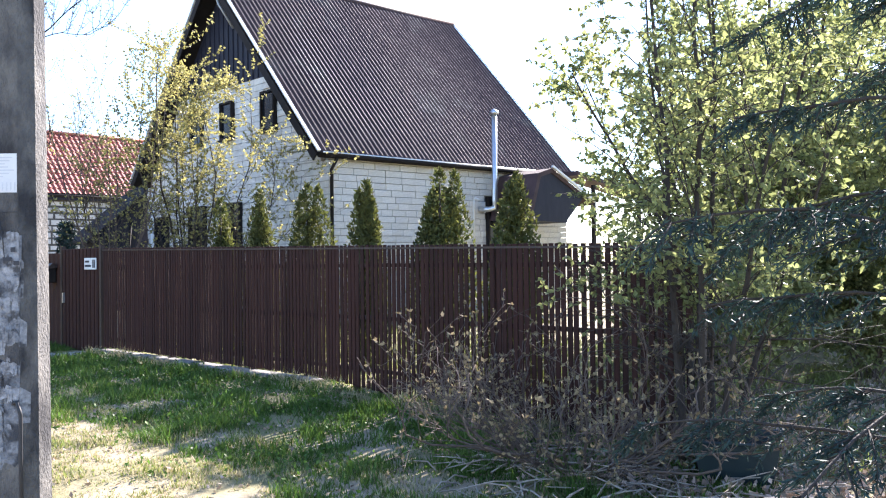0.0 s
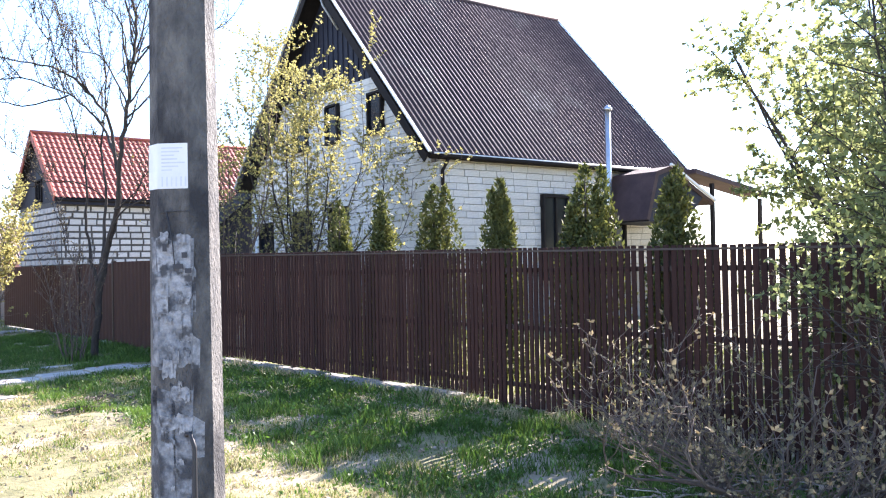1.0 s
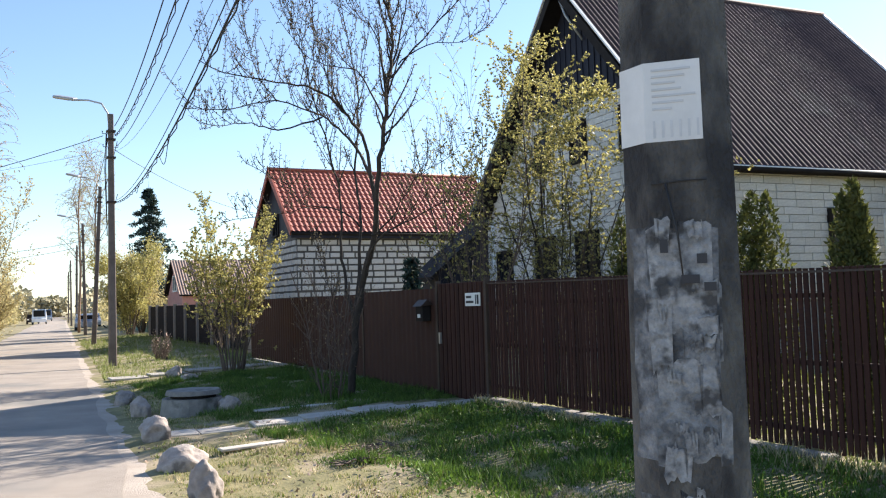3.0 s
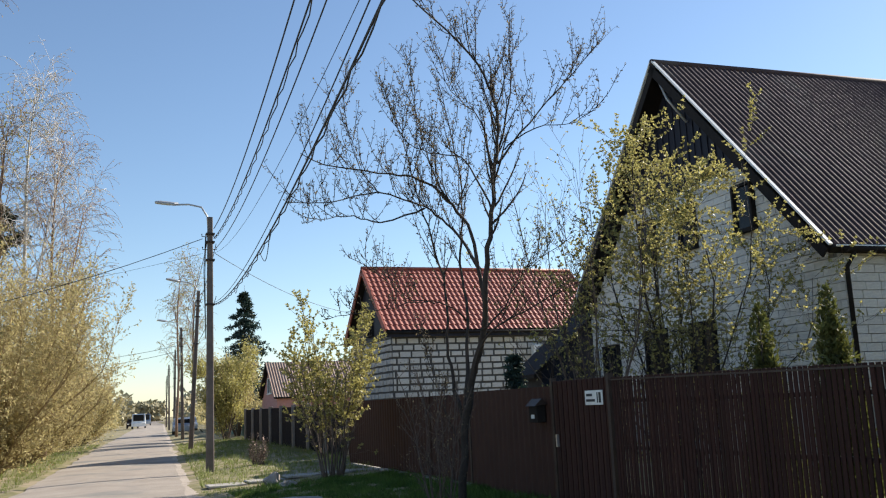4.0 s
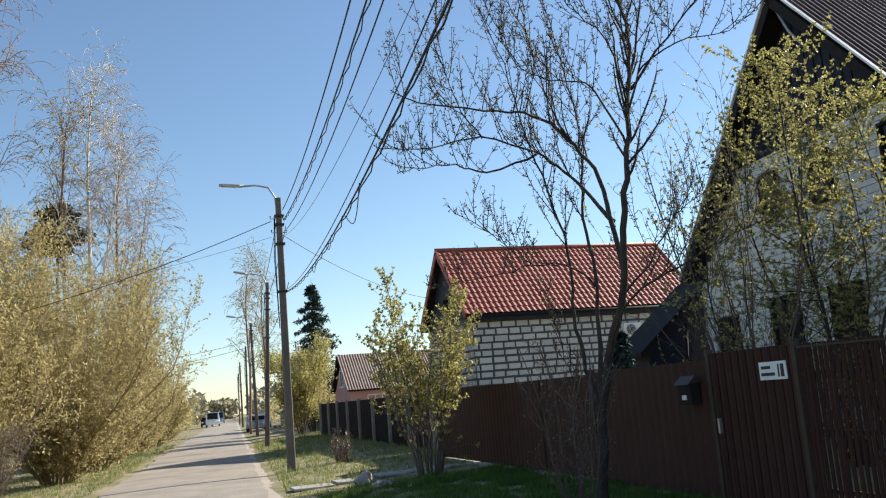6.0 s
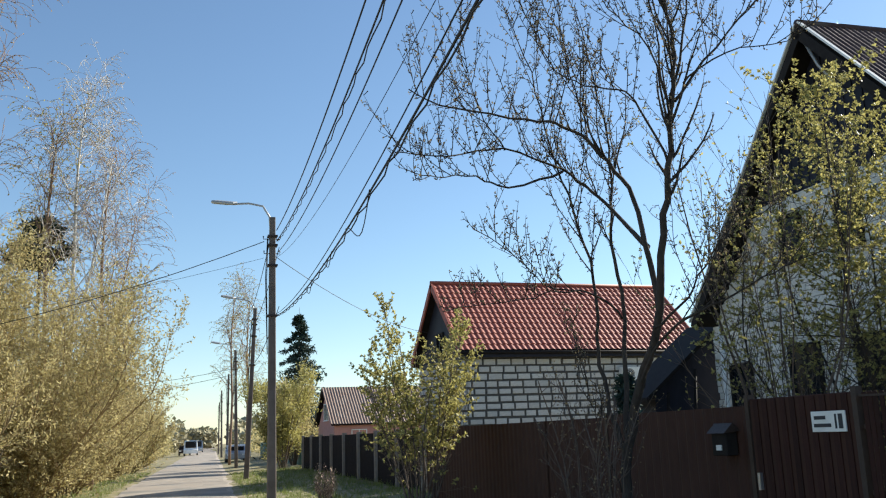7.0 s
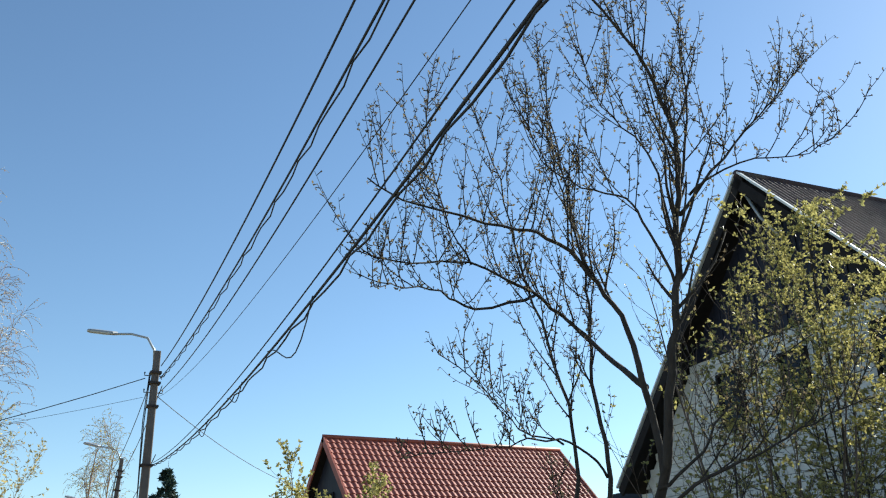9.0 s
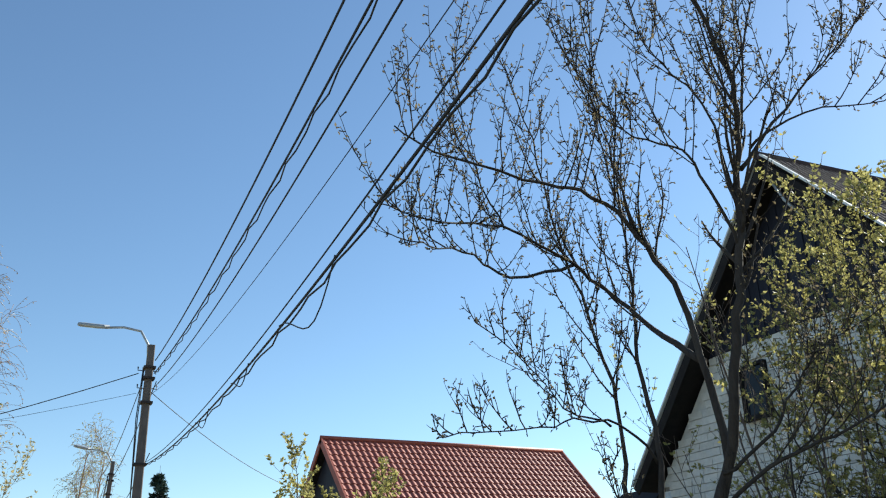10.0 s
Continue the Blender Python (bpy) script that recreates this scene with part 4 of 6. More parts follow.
for side in (0, 1):
    e, r_ = ((0.0, RZE), (RW, RZR)) if side == 0 else ((2 * RW, RZE), (RW, RZR))
    wave_roof("roof_sheet", RL, e, r_, 0.24, 0.019, M_REDROOF, red, tile=0.35)
    slab("roof_deck", RL - 0.06, 0.03, e, r_, 0.12, M_BLACKTRIM, red).location = (0, 0, -0.05)
    dy = -1 if side == 0 else 1
    n_ = Vector((0, dy * (RZR - RZE), RW)).normalized()
    for a in (0.0, RL):
        q = [Vector((a, e[0], e[1])), Vector((a, r_[0], r_[1]))]
        vs = []
        for x in (-0.03, 0.03):
            for p in q:
                vs += [p + Vector((x, 0, 0)) + n_ * 0.06, p + Vector((x, 0, 0)) - n_ * 0.2]
        mesh_object("bargeboard", vs, [(0, 2, 6, 4), (1, 5, 7, 3), (0, 1, 3, 2), (4, 6, 7, 5), (0, 4, 5, 1), (2, 3, 7, 6)], M_REDROOF, red, "red bargeboard")
tubes("ridge_cap", [([(-0.03, RW, RZR + 0.03), (RL + 0.03, RW, RZR + 0.03)], [0.09, 0.09], 8)], M_REDROOF, red)
block("fascia", (0.0, -0.03, RZE - 0.28), (RL, 0.03, RZE - 0.05), M_NAVY, red, "dark fascia board")
tubes("gutter", [([(0, -0.09, RZE - 0.1), (RL, -0.09, RZE - 0.12)], [0.06, 0.06], 8)], M_BLACKTRIM, red)
window(red, (3.0, 4.9), (3.9, 5.9), "x", 1).location = (0.30, 0, 0)
ac = thing("air_conditioner", "white outdoor air conditioner unit on the block wall", "air conditioner", at=(RX + 7.25, RY + 0.07, 3.55))
block("case", (-0.40, -0.18, 0), (0.40, 0.14, 0.58), M_WHITE, ac, "", 0.02)
bm = bmesh.new()
bmesh.ops.create_cone(bm, cap_ends=True, segments=20, radius1=0.22, radius2=0.22, depth=0.02)
f = part("fan_grille", bm, M_INK, ac, "round dark fan grille")
f.location, f.rotation_euler = (-0.08, -0.19, 0.29), (radians(90), 0, 0)
for k in range(3):
    tubes("guard_ring", [([(-0.08 + (0.07 + 0.06 * k) * math.cos(i * 0.5236), -0.205, 0.29 + (0.07 + 0.06 * k) * math.sin(i * 0.5236)) for i in range(13)], [0.008] * 13, 4)], M_WHITE, ac)
for x in (-0.3, 0.3):
    block("bracket", (x - 0.02, -0.18, -0.05), (x + 0.02, 0.26, 0.0), M_LAMP, ac)

# ---- pink house and fences beyond ----
pink = thing("pink_house", "low pink rendered house with a faded rusty roof", "house", at=(11.6, 70.0, 0))
block("wall", (0.3, 0.3, 0), (8.7, 6.7, 2.75), M_PINK, pink)
for side in (0, 1):
    e, r_ = ((0.0, 2.7), (3.5, 5.4)) if side == 0 else ((7.0, 2.7), (3.5, 5.4))
    wave_roof("roof_sheet", 9.0, e, r_, 0.2, 0.025, M_RUST, pink)
    slab("roof_deck", 8.9, 0.05, e, r_, 0.1, M_BLACKTRIM, pink).location = (0, 0, -0.04)
mesh_object("gable", [(0.35, 0.4, 2.72), (0.35, 6.6, 2.72), (0.35, 3.5, 5.2), (8.6, 0.4, 2.72), (8.6, 6.6, 2.72), (8.6, 3.5, 5.2)],
            [(0, 1, 2), (3, 5, 4), (0, 3, 4, 1)], M_PINK, pink)
window(pink, (2.6, 3.0), (4.2, 4.2), "x", 1, M_WHITE).location = (0.3, 0, 0)
window(pink, (1.5, 1.0), (2.6, 2.3), "y", 1, M_WHITE).location = (0, 0.28, 0)

dark_fence = thing("dark_fence", "dark sheet fence with pale brick pillars", "fence")
fp = [(7.35 + 0.06 * i, 33.0 + 3.1 * i) for i in range(9)]
for i, (x, yy) in enumerate(fp):
    block("brick_pillar", (x - 0.09, yy - 0.09, 0), (x + 0.09, yy + 0.09, 1.93), M_BRICK_POST, dark_fence, "", 0.01)
    if i:
        x0, y0 = fp[i - 1]
        mesh_object("sheet_panel", [(x0, y0 + 0.09, 0.1), (x, yy - 0.09, 0.1), (x, yy - 0.14, 1.85), (x0, y0 + 0.14, 1.85),
                                    (x0 + 0.04, y0 + 0.14, 0.1), (x + 0.04, yy - 0.14, 0.1), (x + 0.04, yy - 0.14, 1.85), (x0 + 0.04, y0 + 0.14, 1.85)],
                    [(0, 3, 2, 1), (4, 5, 6, 7), (3, 7, 6, 2), (0, 1, 5, 4)], M_DFENCE, dark_fence)
side_fence = thing("side_fence", "brown sheet fence turning back from the lane", "fence")
block("sheet_panel", (FX, 29.24, 0.1), (7.4, 29.28, 1.8), M_SHEET, side_fence)
mesh_object("sheet_panel", [(7.4, 29.28, 0.1), (7.36, 32.8, 0.1), (7.36, 32.8, 1.8), (7.4, 29.28, 1.8)], [(0, 1, 2, 3)], M_SHEET, side_fence)
teal = thing("teal_fence", "teal painted picket fence in the distance", "fence")
for i in range(70):
    yy = 60.5 + i * 0.62
    block("picket", (8.6 + 0.045 * (yy - 60) - 0.02, yy, 0.1), (8.6 + 0.045 * (yy - 60) + 0.02, yy + 0.5, 1.6), M_TEAL, teal)


# ---- boulders, manhole ring, paths ----
def boulder(x, y, size, seed):
    bm = bmesh.new()
    bmesh.ops.create_icosphere(bm, subdivisions=4, radius=1.0)
    br = random.Random(int(seed * 7))
    planes = [Vector((rnd(br, -1, 1), rnd(br, -1, 1), rnd(br, -0.4, 0.9))).normalized() for _ in range(9)]
    for v in bm.verts:
        cut = min(0.78 / max(v.co.dot(n), 0.01) for n in planes)
        d = min(1.0, cut) + 0.12 * noise.noise(v.co * 1.1 + Vector((seed * 3.7, 0, 0))) + 0.15 * noise.noise(v.co * 2.2 + Vector((0, seed * 1.3, 0))) + 0.06 * noise.noise(v.co * 6) + 0.03 * noise.noise(v.co * 13)
        v.co = v.co * d
        v.co = Vector((v.co.x * size[0], v.co.y * size[1], v.co.z * size[2] + size[2] * 0.62))
    ob = part("boulder", bm, M_STONE, None, smooth=True)
    ob.location, ob.rotation_euler = (x, y, ground_z(x, y) - 0.04), (0, 0, seed)
    return tagged(ob, "rounded grey-pink granite boulder edging the verge", "boulder", "boulders along the verge")


for k, (x, yy, s) in enumerate(((1.62, 10.3, (0.15, 0.15, 0.20)), (1.62, 11.9, (0.17, 0.15, 0.24)), (1.72, 13.6, (0.27, 0.20, 0.18)), (1.78, 15.75, (0.24, 0.2, 0.21)),
                                (1.98, 18.6, (0.20, 0.16, 0.22)), (2.0, 20.9, (0.16, 0.2, 0.16)), (2.15, 22.0, (0.15, 0.2, 0.13)), (3.62, 25.2, (0.16, 0.2, 0.2)), (3.85, 24.6, (0.2, 0.3, 0.10)))):
    boulder(x, yy, s, k + 1)
ring = thing("manhole_ring", "old grey concrete well ring with a lid set in the grass", "well ring", at=(2.72, 18.3, 0.0))
bm = bmesh.new()
bmesh.ops.create_cone(bm, cap_ends=True, segments=22, radius1=0.50, radius2=0.46, depth=0.30)
for v in bm.verts:
    v.co += Vector((0.015 * noise.noise(v.co * 3), 0.015 * noise.noise(v.co * 3 + Vector((5, 0, 0))), 0.15))
part("ring_wall", bm, M_CONCRETE_SHADED, ring)
# solid neck, its near-black colour stands for the shade beneath the lid
bm = bmesh.new()
bmesh.ops.create_cone(bm, cap_ends=True, segments=22, radius1=0.35, radius2=0.35, depth=0.05)
part("neck", bm, M_BLACKTRIM, ring, "neck under the lid, coloured near-black as its shade").location = (0.02, 0, 0.325)
bm = bmesh.new()
bmesh.ops.create_cone(bm, cap_ends=True, segments=22, radius1=0.43, radius2=0.41, depth=0.07)
part("lid", bm, M_CONCRETE_SHADED, ring).location = (0.02, 0, 0.385)
wedge = boulder(3.22, 17.95, (0.22, 0.18, 0.17), 13.0)

path_walk = thing("slab_walk", "pale grey flat slabs leading to the gate", "path", kind="structure")
pr = random.Random(31)
for j in range(7):
    x0 = 1.65 + j * 0.70
    q = block("slab", (0, 0, -0.05), (0.685, 0.50, 0.016), M_PLANK, path_walk, "", 0.008)
    q.location, q.rotation_euler = (x0, 15.80 - 0.05 * j + rnd(pr, -0.02, 0.02), ground_z(x0 + 0.35, 16.0) - 0.006 + rnd(pr, 0, 0.005)), (rnd(pr, -0.012, 0.012), -0.02, -0.06 + rnd(pr, -0.02, 0.02))
slab_walk = thing("paving_slabs", "pale concrete slabs leading to the neighbouring gate", "path", kind="structure")
for j in range(5):
    q = block("slab", (0, 0, 0), (0.86, 0.7, 0.05), M_CONCRETE, slab_walk, "", 0.01)
    q.location, q.rotation_euler = (2.35 + j * 0.9, 26.1 + 0.06 * j, ground_z(2.8 + j * 0.9, 26.4) - 0.01), (0, 0, rnd(pr, -0.04, 0.04))
for k, (x, yy, L_, a) in enumerate(((2.6, 14.1, 0.8, 0.2), (4.0, 17.0, 1.3, 0.05))):
    q = block("loose_board", (-L_ / 2, -0.07, 0), (L_ / 2, 0.07, 0.03), M_PLANK, None, "weathered board lying in the grass", 0.006)
    q.location, q.rotation_euler = (x, yy, ground_z(x, yy) + 0.005), (0.02, 0.0, a)
    tagged(q, category="board")
twr = random.Random(77)
for cx, cy in ((3.2, 12.3), (3.55, 12.9)):
    lines = []
    for _ in range(70):
        a, L_ = rnd(twr, 0, 6.28), rnd(twr, 0.05, 0.2)
        x, yy = cx + rnd(twr, -0.25, 0.25), cy + rnd(twr, -0.18, 0.18)
        z = ground_z(x, yy) + rnd(twr, 0.01, 0.06)
        lines.append(([(x, yy, z), (x + L_ * math.cos(a), yy + L_ * math.sin(a), z + rnd(twr, -0.01, 0.03))], [0.006, 0.004], 4))
    tagged(tubes("brush_heap", lines, M_TWIG), "small heap of dead twigs on the grass", "twigs", kind="stuff")
crate = thing("plastic_tub", "dark teal plastic tub on the leaf litter", "tub", at=(6.12, 3.80, 0.02), turn=25)
tv = []
for z, s in ((0, 0.24), (0.33, 0.30)):
    tv += [(-s, -s, z), (s, -s, z), (s, s, z), (-s, s, z)]
for z, s in ((0.33, 0.28), (0.03, 0.22)):
    tv += [(-s, -s, z), (s, -s, z), (s, s, z), (-s, s, z)]
tf = [(3, 2, 1, 0), (12, 13, 14, 15)]
for a, b in ((0, 4), (4, 8), (8, 12)):
    tf += [(a + k, a + (k + 1) % 4, b + (k + 1) % 4, b + k) for k in range(4)]
mesh_object("body", tv, tf, M_BIN, crate)
tubes("rim", [([(0.3, -0.3, 0.33), (0.3, 0.3, 0.33), (-0.3, 0.3, 0.33), (-0.3, -0.3, 0.33), (0.3, -0.3, 0.33)], [0.016] * 5, 6)], M_BIN, crate)

# ---- trees ----
# bare tree on the verge, opening buds
TB = (5.2, 17.85, 0.1)


def rel(pts, o):
    return [(p[0] - o[0], p[1] - o[1], p[2] - o[2]) for p in pts]


FORK = (5.34, 17.45, 2.15)
stems = [
    ([TB, (5.30, 17.8, 1.2), FORK, (5.32, 16.95, 2.76), (5.28, 16.6, 3.74), (5.36, 16.5, 4.43), (5.44, 16.45, 5.18), (5.49, 16.4, 5.82), (5.38, 16.4, 6.39), (4.9, 16.3, 6.95), (4.15, 16.2, 7.5)], 0.092, 0.9, 0.45),
    ([(5.44, 16.45, 5.18), (5.77, 16.5, 6.3), (5.84, 16.5, 7.5)], 0.030, 0.7, 0.2),
    ([(5.46, 16.45, 5.18), (5.97, 16.3, 5.82), (6.62, 16.2, 6.5), (7.2, 16.1, 7.2)], 0.026, 0.75, 0.25),
    ([(5.57, 16.42, 5.38), (5.93, 16.1, 5.66), (6.4, 15.7, 5.66), (6.79, 15.5, 5.96)], 0.018, 0.6, 0.2),
    ([FORK, (5.38, 17.0, 2.85), (5.36, 17.1, 3.74), (5.25, 17.2, 4.41), (4.94, 17.2, 4.78), (4.5, 17.2, 5.1), (4.06, 17.3, 5.17), (3.21, 17.3, 5.24), (2.7, 17.3, 5.42)], 0.058, 0.85, 0.4),
    ([(5.36, 17.1, 3.70), (5.45, 17.8, 4.2), (5.27, 18.1, 4.6), (4.92, 18.2, 4.9), (4.07, 18.0, 5.04), (3.19, 17.5, 4.74), (2.45, 17.1, 4.62)], 0.042, 0.8, 0.3),
    ([(4.94, 18.2, 4.86), (4.12, 18.0, 4.58), (3.6, 17.7, 4.58), (2.99, 17.3, 4.44), (2.66, 17.1, 4.32)], 0.024, 0.6, 0.25),
    ([(5.32, 17.75, 1.5), (5.42, 17.9, 2.4), (5.47, 17.9, 3.14), (5.44, 18.0, 3.93), (5.54, 18.1, 4.64), (5.58, 18.2, 5.4), (5.41, 18.2, 6.33), (5.21, 18.1, 7.12)], 0.048, 0.75, 0.4),
    ([(5.30, 17.75, 1.4), (5.18, 17.95, 2.1), (5.16, 18.0, 2.8), (5.16, 18.0, 3.49), (4.99, 18.1, 4.34), (4.79, 18.2, 5.21), (4.57, 18.2, 6.15), (4.24, 18.1, 6.93)], 0.044, 0.75, 0.4),
    ([(5.46, 17.9, 3.0), (5.07, 17.8, 3.24), (4.47, 17.6, 3.26), (4.02, 17.5, 3.13), (3.46, 17.4, 3.06), (2.97, 17.2, 2.96)], 0.020, 0.45, 0.3),
    ([(4.86, 17.75, 3.25), (4.31, 17.6, 3.35), (3.9, 17.5, 3.66), (3.41, 17.4, 3.9)], 0.014, 0.6, 0.2),
    ([FORK, (5.25, 16.8, 2.6), (5.4, 16.3, 2.82), (5.62, 16.0, 2.95), (6.0, 15.8, 3.18), (6.52, 15.6, 3.38)], 0.032, 0.7, 0.3),
    ([(5.3, 16.95, 2.75), (5.52, 16.6, 3.05), (5.7, 16.4, 3.46), (5.9, 16.2, 3.7), (6.39, 16.0, 4.01)], 0.024, 0.7, 0.25),
    ([(5.36, 16.5, 4.5), (5.07, 16.5, 5.08), (4.81, 16.5, 5.28), (4.31, 16.5, 5.33), (3.96, 16.5, 5.6), (3.92, 16.5, 6.29)], 0.022, 0.8, 0.2),
    ([(5.40, 16.46, 4.9), (5.3, 16.6, 5.88), (4.89, 16.7, 6.36), (4.7, 16.7, 6.9)], 0.022, 0.8, 0.2),
    ([(4.94, 17.2, 4.78), (4.6, 17.0, 5.3), (4.4, 16.9, 6.0), (4.3, 16.8, 6.7)], 0.018, 0.7, 0.2),
    ([(4.07, 18.0, 5.04), (3.7, 17.8, 5.5), (3.5, 17.7, 6.2), (3.45, 17.6, 6.7)], 0.015, 0.65, 0.2),
    ([(5.25, 17.85, 1.0), (4.9, 17.6, 1.6), (4.6, 17.3, 2.2), (4.4, 17.2, 2.9)], 0.013, 0.5, 0.3),
]
stems = [(rel(pts, TB), rad, limb, first) for pts, rad, limb, first in stems]


def shoot(r, start, way, length, radius, lift, n=6):
    pts, p, d = [Vector(start)], Vector(start), Vector(way).normalized()
    for k in range(n):
        d = (d + Vector((rnd(r, -0.16, 0.16), rnd(r, -0.16, 0.16), rnd(r, -0.12, 0.12) + lift))).normalized()
        p = p + d * (length / n)
        pts.append(p.copy())
    return pts, [radius * (1 - 0.6 * k / n) for k in range(n + 1)]


def along(pts, u):
    i = min(int(u * (len(pts) - 1)), len(pts) - 2)
    return pts[i].lerp(pts[i + 1], u * (len(pts) - 1) - i), (pts[i + 1] - pts[i]).normalized()


def spur_tree(name, label, at, stems, seed):
    """A bare tree: limbs, long rising shoots, and short knobby spurs with buds set all along them."""
    r = random.Random(seed)
    ob = thing(name, label, "tree", at=at)
    lines, buds, bearing = [], [], []
    for pts, rad, limb, first in stems:
        c, fine = [Vector(p) for p in pts], []
        for i in range(len(c) - 1):
            a, b, e, d = c[max(i - 1, 0)], c[i], c[i + 1], c[min(i + 2, len(c) - 1)]
            for k in range(4):
                t = k / 4
                fine.append(0.5 * (2 * b + (e - a) * t + (2 * a - 5 * b + 4 * e - d) * t * t + (3 * b - a - 3 * e + d) * t ** 3)
                            + Vector((rnd(r, -1, 1), rnd(r, -1, 1), rnd(r, -1, 1))) * 0.02)
        fine.append(c[-1])
        m = len(fine)
        size = sum((fine[i + 1] - fine[i]).length for i in range(m - 1))
        lines.append((fine, [max(0.84 * rad * (1 - 0.87 * (i / (m - 1)) ** 0.6), 0.005) for i in range(m)], 8 if rad > 0.04 else 6))
        bearing.append((fine, max(first, 0.45), size))
        shoots = int(6.4 * size * (1 - first)) + 2
        for k in range(shoots):
            u = first + (0.98 - first) * (k + rnd(r, 0.1, 0.9)) / shoots
            q, ax = along(fine, u)
            side = Vector((rnd(r, -1, 1), rnd(r, -1, 1), rnd(r, 0.0, 1.1))).normalized()
            L2 = limb * rnd(r, 0.45, 1.65) * (1.2 - 0.6 * u)
            p2, r2 = shoot(r, q, ax * 0.7 + side * 1.1, L2, max(rad * (1 - 0.8 * u) * 0.33, 0.006), 0.17)
            lines.append((p2, r2, 5))
            bearing.append((p2, 0.10, L2))
            for _ in range(r.randint(2, 4)):
                q3, ax3 = along(p2, rnd(r, 0.15, 0.85))
                side = Vector((rnd(r, -1, 1), rnd(r, -1, 1), rnd(r, -0.1, 0.9))).normalized()
                L3 = L2 * rnd(r, 0.3, 0.7)
                p3, r3 = shoot(r, q3, ax3 * 0.7 + side * 0.8, L3, 0.0045, 0.12, 5)
                lines.append((p3, r3, 4))
                bearing.append((p3, 0.05, L3))
    for pts, u0, size in bearing:
        n = int(size * (1 - u0) / 0.075)
        for k in range(n):
            u = u0 + (1 - u0) * (k + rnd(r, 0, 0.9)) / max(n, 1)
            q, ax = along(pts, min(u, 0.999))
            side = ax.cross(Vector((rnd(r, -1, 1), rnd(r, -1, 1), rnd(r, -1, 1)))).normalized()
            e = q + (side + ax * rnd(r, 0.2, 0.8)).normalized() * rnd(r, 0.018, 0.062)
            lines.append(([q, e], [0.0042, 0.0052], 3))
            buds += [e] * r.randint(1, 2)
    tubes("trunk", lines, M_BARK, ob)
    leaves("crown", buds, 0.032, M_BUD, ob, "small opening buds", 0.004, seed, 0.6, -0.5)
    return ob


spur_tree("bare_tree", "bare spreading tree with opening buds beside the fence", TB, stems, 11)


def multi_stem(r, n, height, reach, rad, limb, first):
    out = []
    for k in range(n):
        a = 6.283 * k / n + rnd(r, -0.4, 0.4)
        q, h = reach * rnd(r, 0.35, 1.0), height * rnd(r, 0.72, 1.0)
        x0, y0 = 0.12 * math.cos(a), 0.12 * math.sin(a)
        out.append(([(x0, y0, 0), (x0 + q * 0.25 * math.cos(a), y0 + q * 0.25 * math.sin(a), h * 0.33), (q * 0.6 * math.cos(a), q * 0.6 * math.sin(a), h * 0.68),
                     (q * math.cos(a + 0.2), q * math.sin(a + 0.2), h)], rad, limb, first))
    return out


def ramify(r, line, radius, level, spec, lines, nodes, gap, thin=0.0026):
    """A limb with side shoots, level by level; the last ones carry nodes (place, direction) for leaves every gap metres."""
    n = len(line)
    lines.append((line, [max(radius * (1 - 0.8 * i / (n - 1)), thin) for i in range(n)], (7, 5, 4, 3)[min(level, 3)]))
    size = sum((line[i + 1] - line[i]).length for i in range(n - 1))
    if level == len(spec):
        m = max(1, int(size / gap))
        for k in range(m):
            nodes.append(along(line, min((k + 1) / m, 0.999)))
        return
    per, lo, hi, out, lift, u0 = spec[level]
    m = max(1, int(size * per * (1 - u0) + r.random()))
    for k in range(m):
        u = min(u0 + (1 - u0) * (k + r.random()) / m, 0.995)
        q, ax = along(line, u)
        side = Vector((rnd(r, -1, 1), rnd(r, -1, 1), rnd(r, -0.5, 0.9))).normalized()
        pts, _ = shoot(r, q, ax + side * out, rnd(r, lo, hi) * (1.2 - 0.5 * u), 1.0, lift, 5)
        ramify(r, pts, max(radius * (1 - 0.7 * u) * 0.42, thin * 1.2), level + 1, spec, lines, nodes, gap, thin)


def leafy(name, label, at, stems, spec, gap, per_node, leaf_size, leaf_mat, bark, seed, category="tree", group="", keep=None, slim=0.6, droop=0.0,
          crown_label="", spread=0.0, thin=0.0026):
    """A tree or bush: stems (points, radius), side shoots after spec, and small rosettes of leaves on the last shoots."""
    r = random.Random(seed)
    ob = thing(name, label, category, group, at=at)
    lines, nodes = [], []
    for pts, rad in stems:
        c, fine = [Vector(p) for p in pts], []
        for i in range(len(c) - 1):
            a, b, e, d = c[max(i - 1, 0)], c[i], c[i + 1], c[min(i + 2, len(c) - 1)]
            for k in range(3):
                t = k / 3
                fine.append(0.5 * (2 * b + (e - a) * t + (2 * a - 5 * b + 4 * e - d) * t * t + (3 * b - a - 3 * e + d) * t ** 3)
                            + Vector((rnd(r, -1, 1), rnd(r, -1, 1), rnd(r, -1, 1))) * 0.03)
        ramify(r, fine + [c[-1]], rad, 0, spec, lines, nodes, gap, thin)
    tubes("trunk", lines, bark, ob)
    places, ways = [], []
    for q, ax in nodes:
        if keep and r.random() > keep(q):
            continue
        for _ in range(per_node):
            places.append(q)
            ways.append(ax * 0.5 + Vector((rnd(r, -1, 1), rnd(r, -1, 1), rnd(r, -0.6, 1))))
    leaves("crown", places, leaf_size, leaf_mat, ob, crown_label, spread, seed, slim, droop, ways=ways)
    return ob


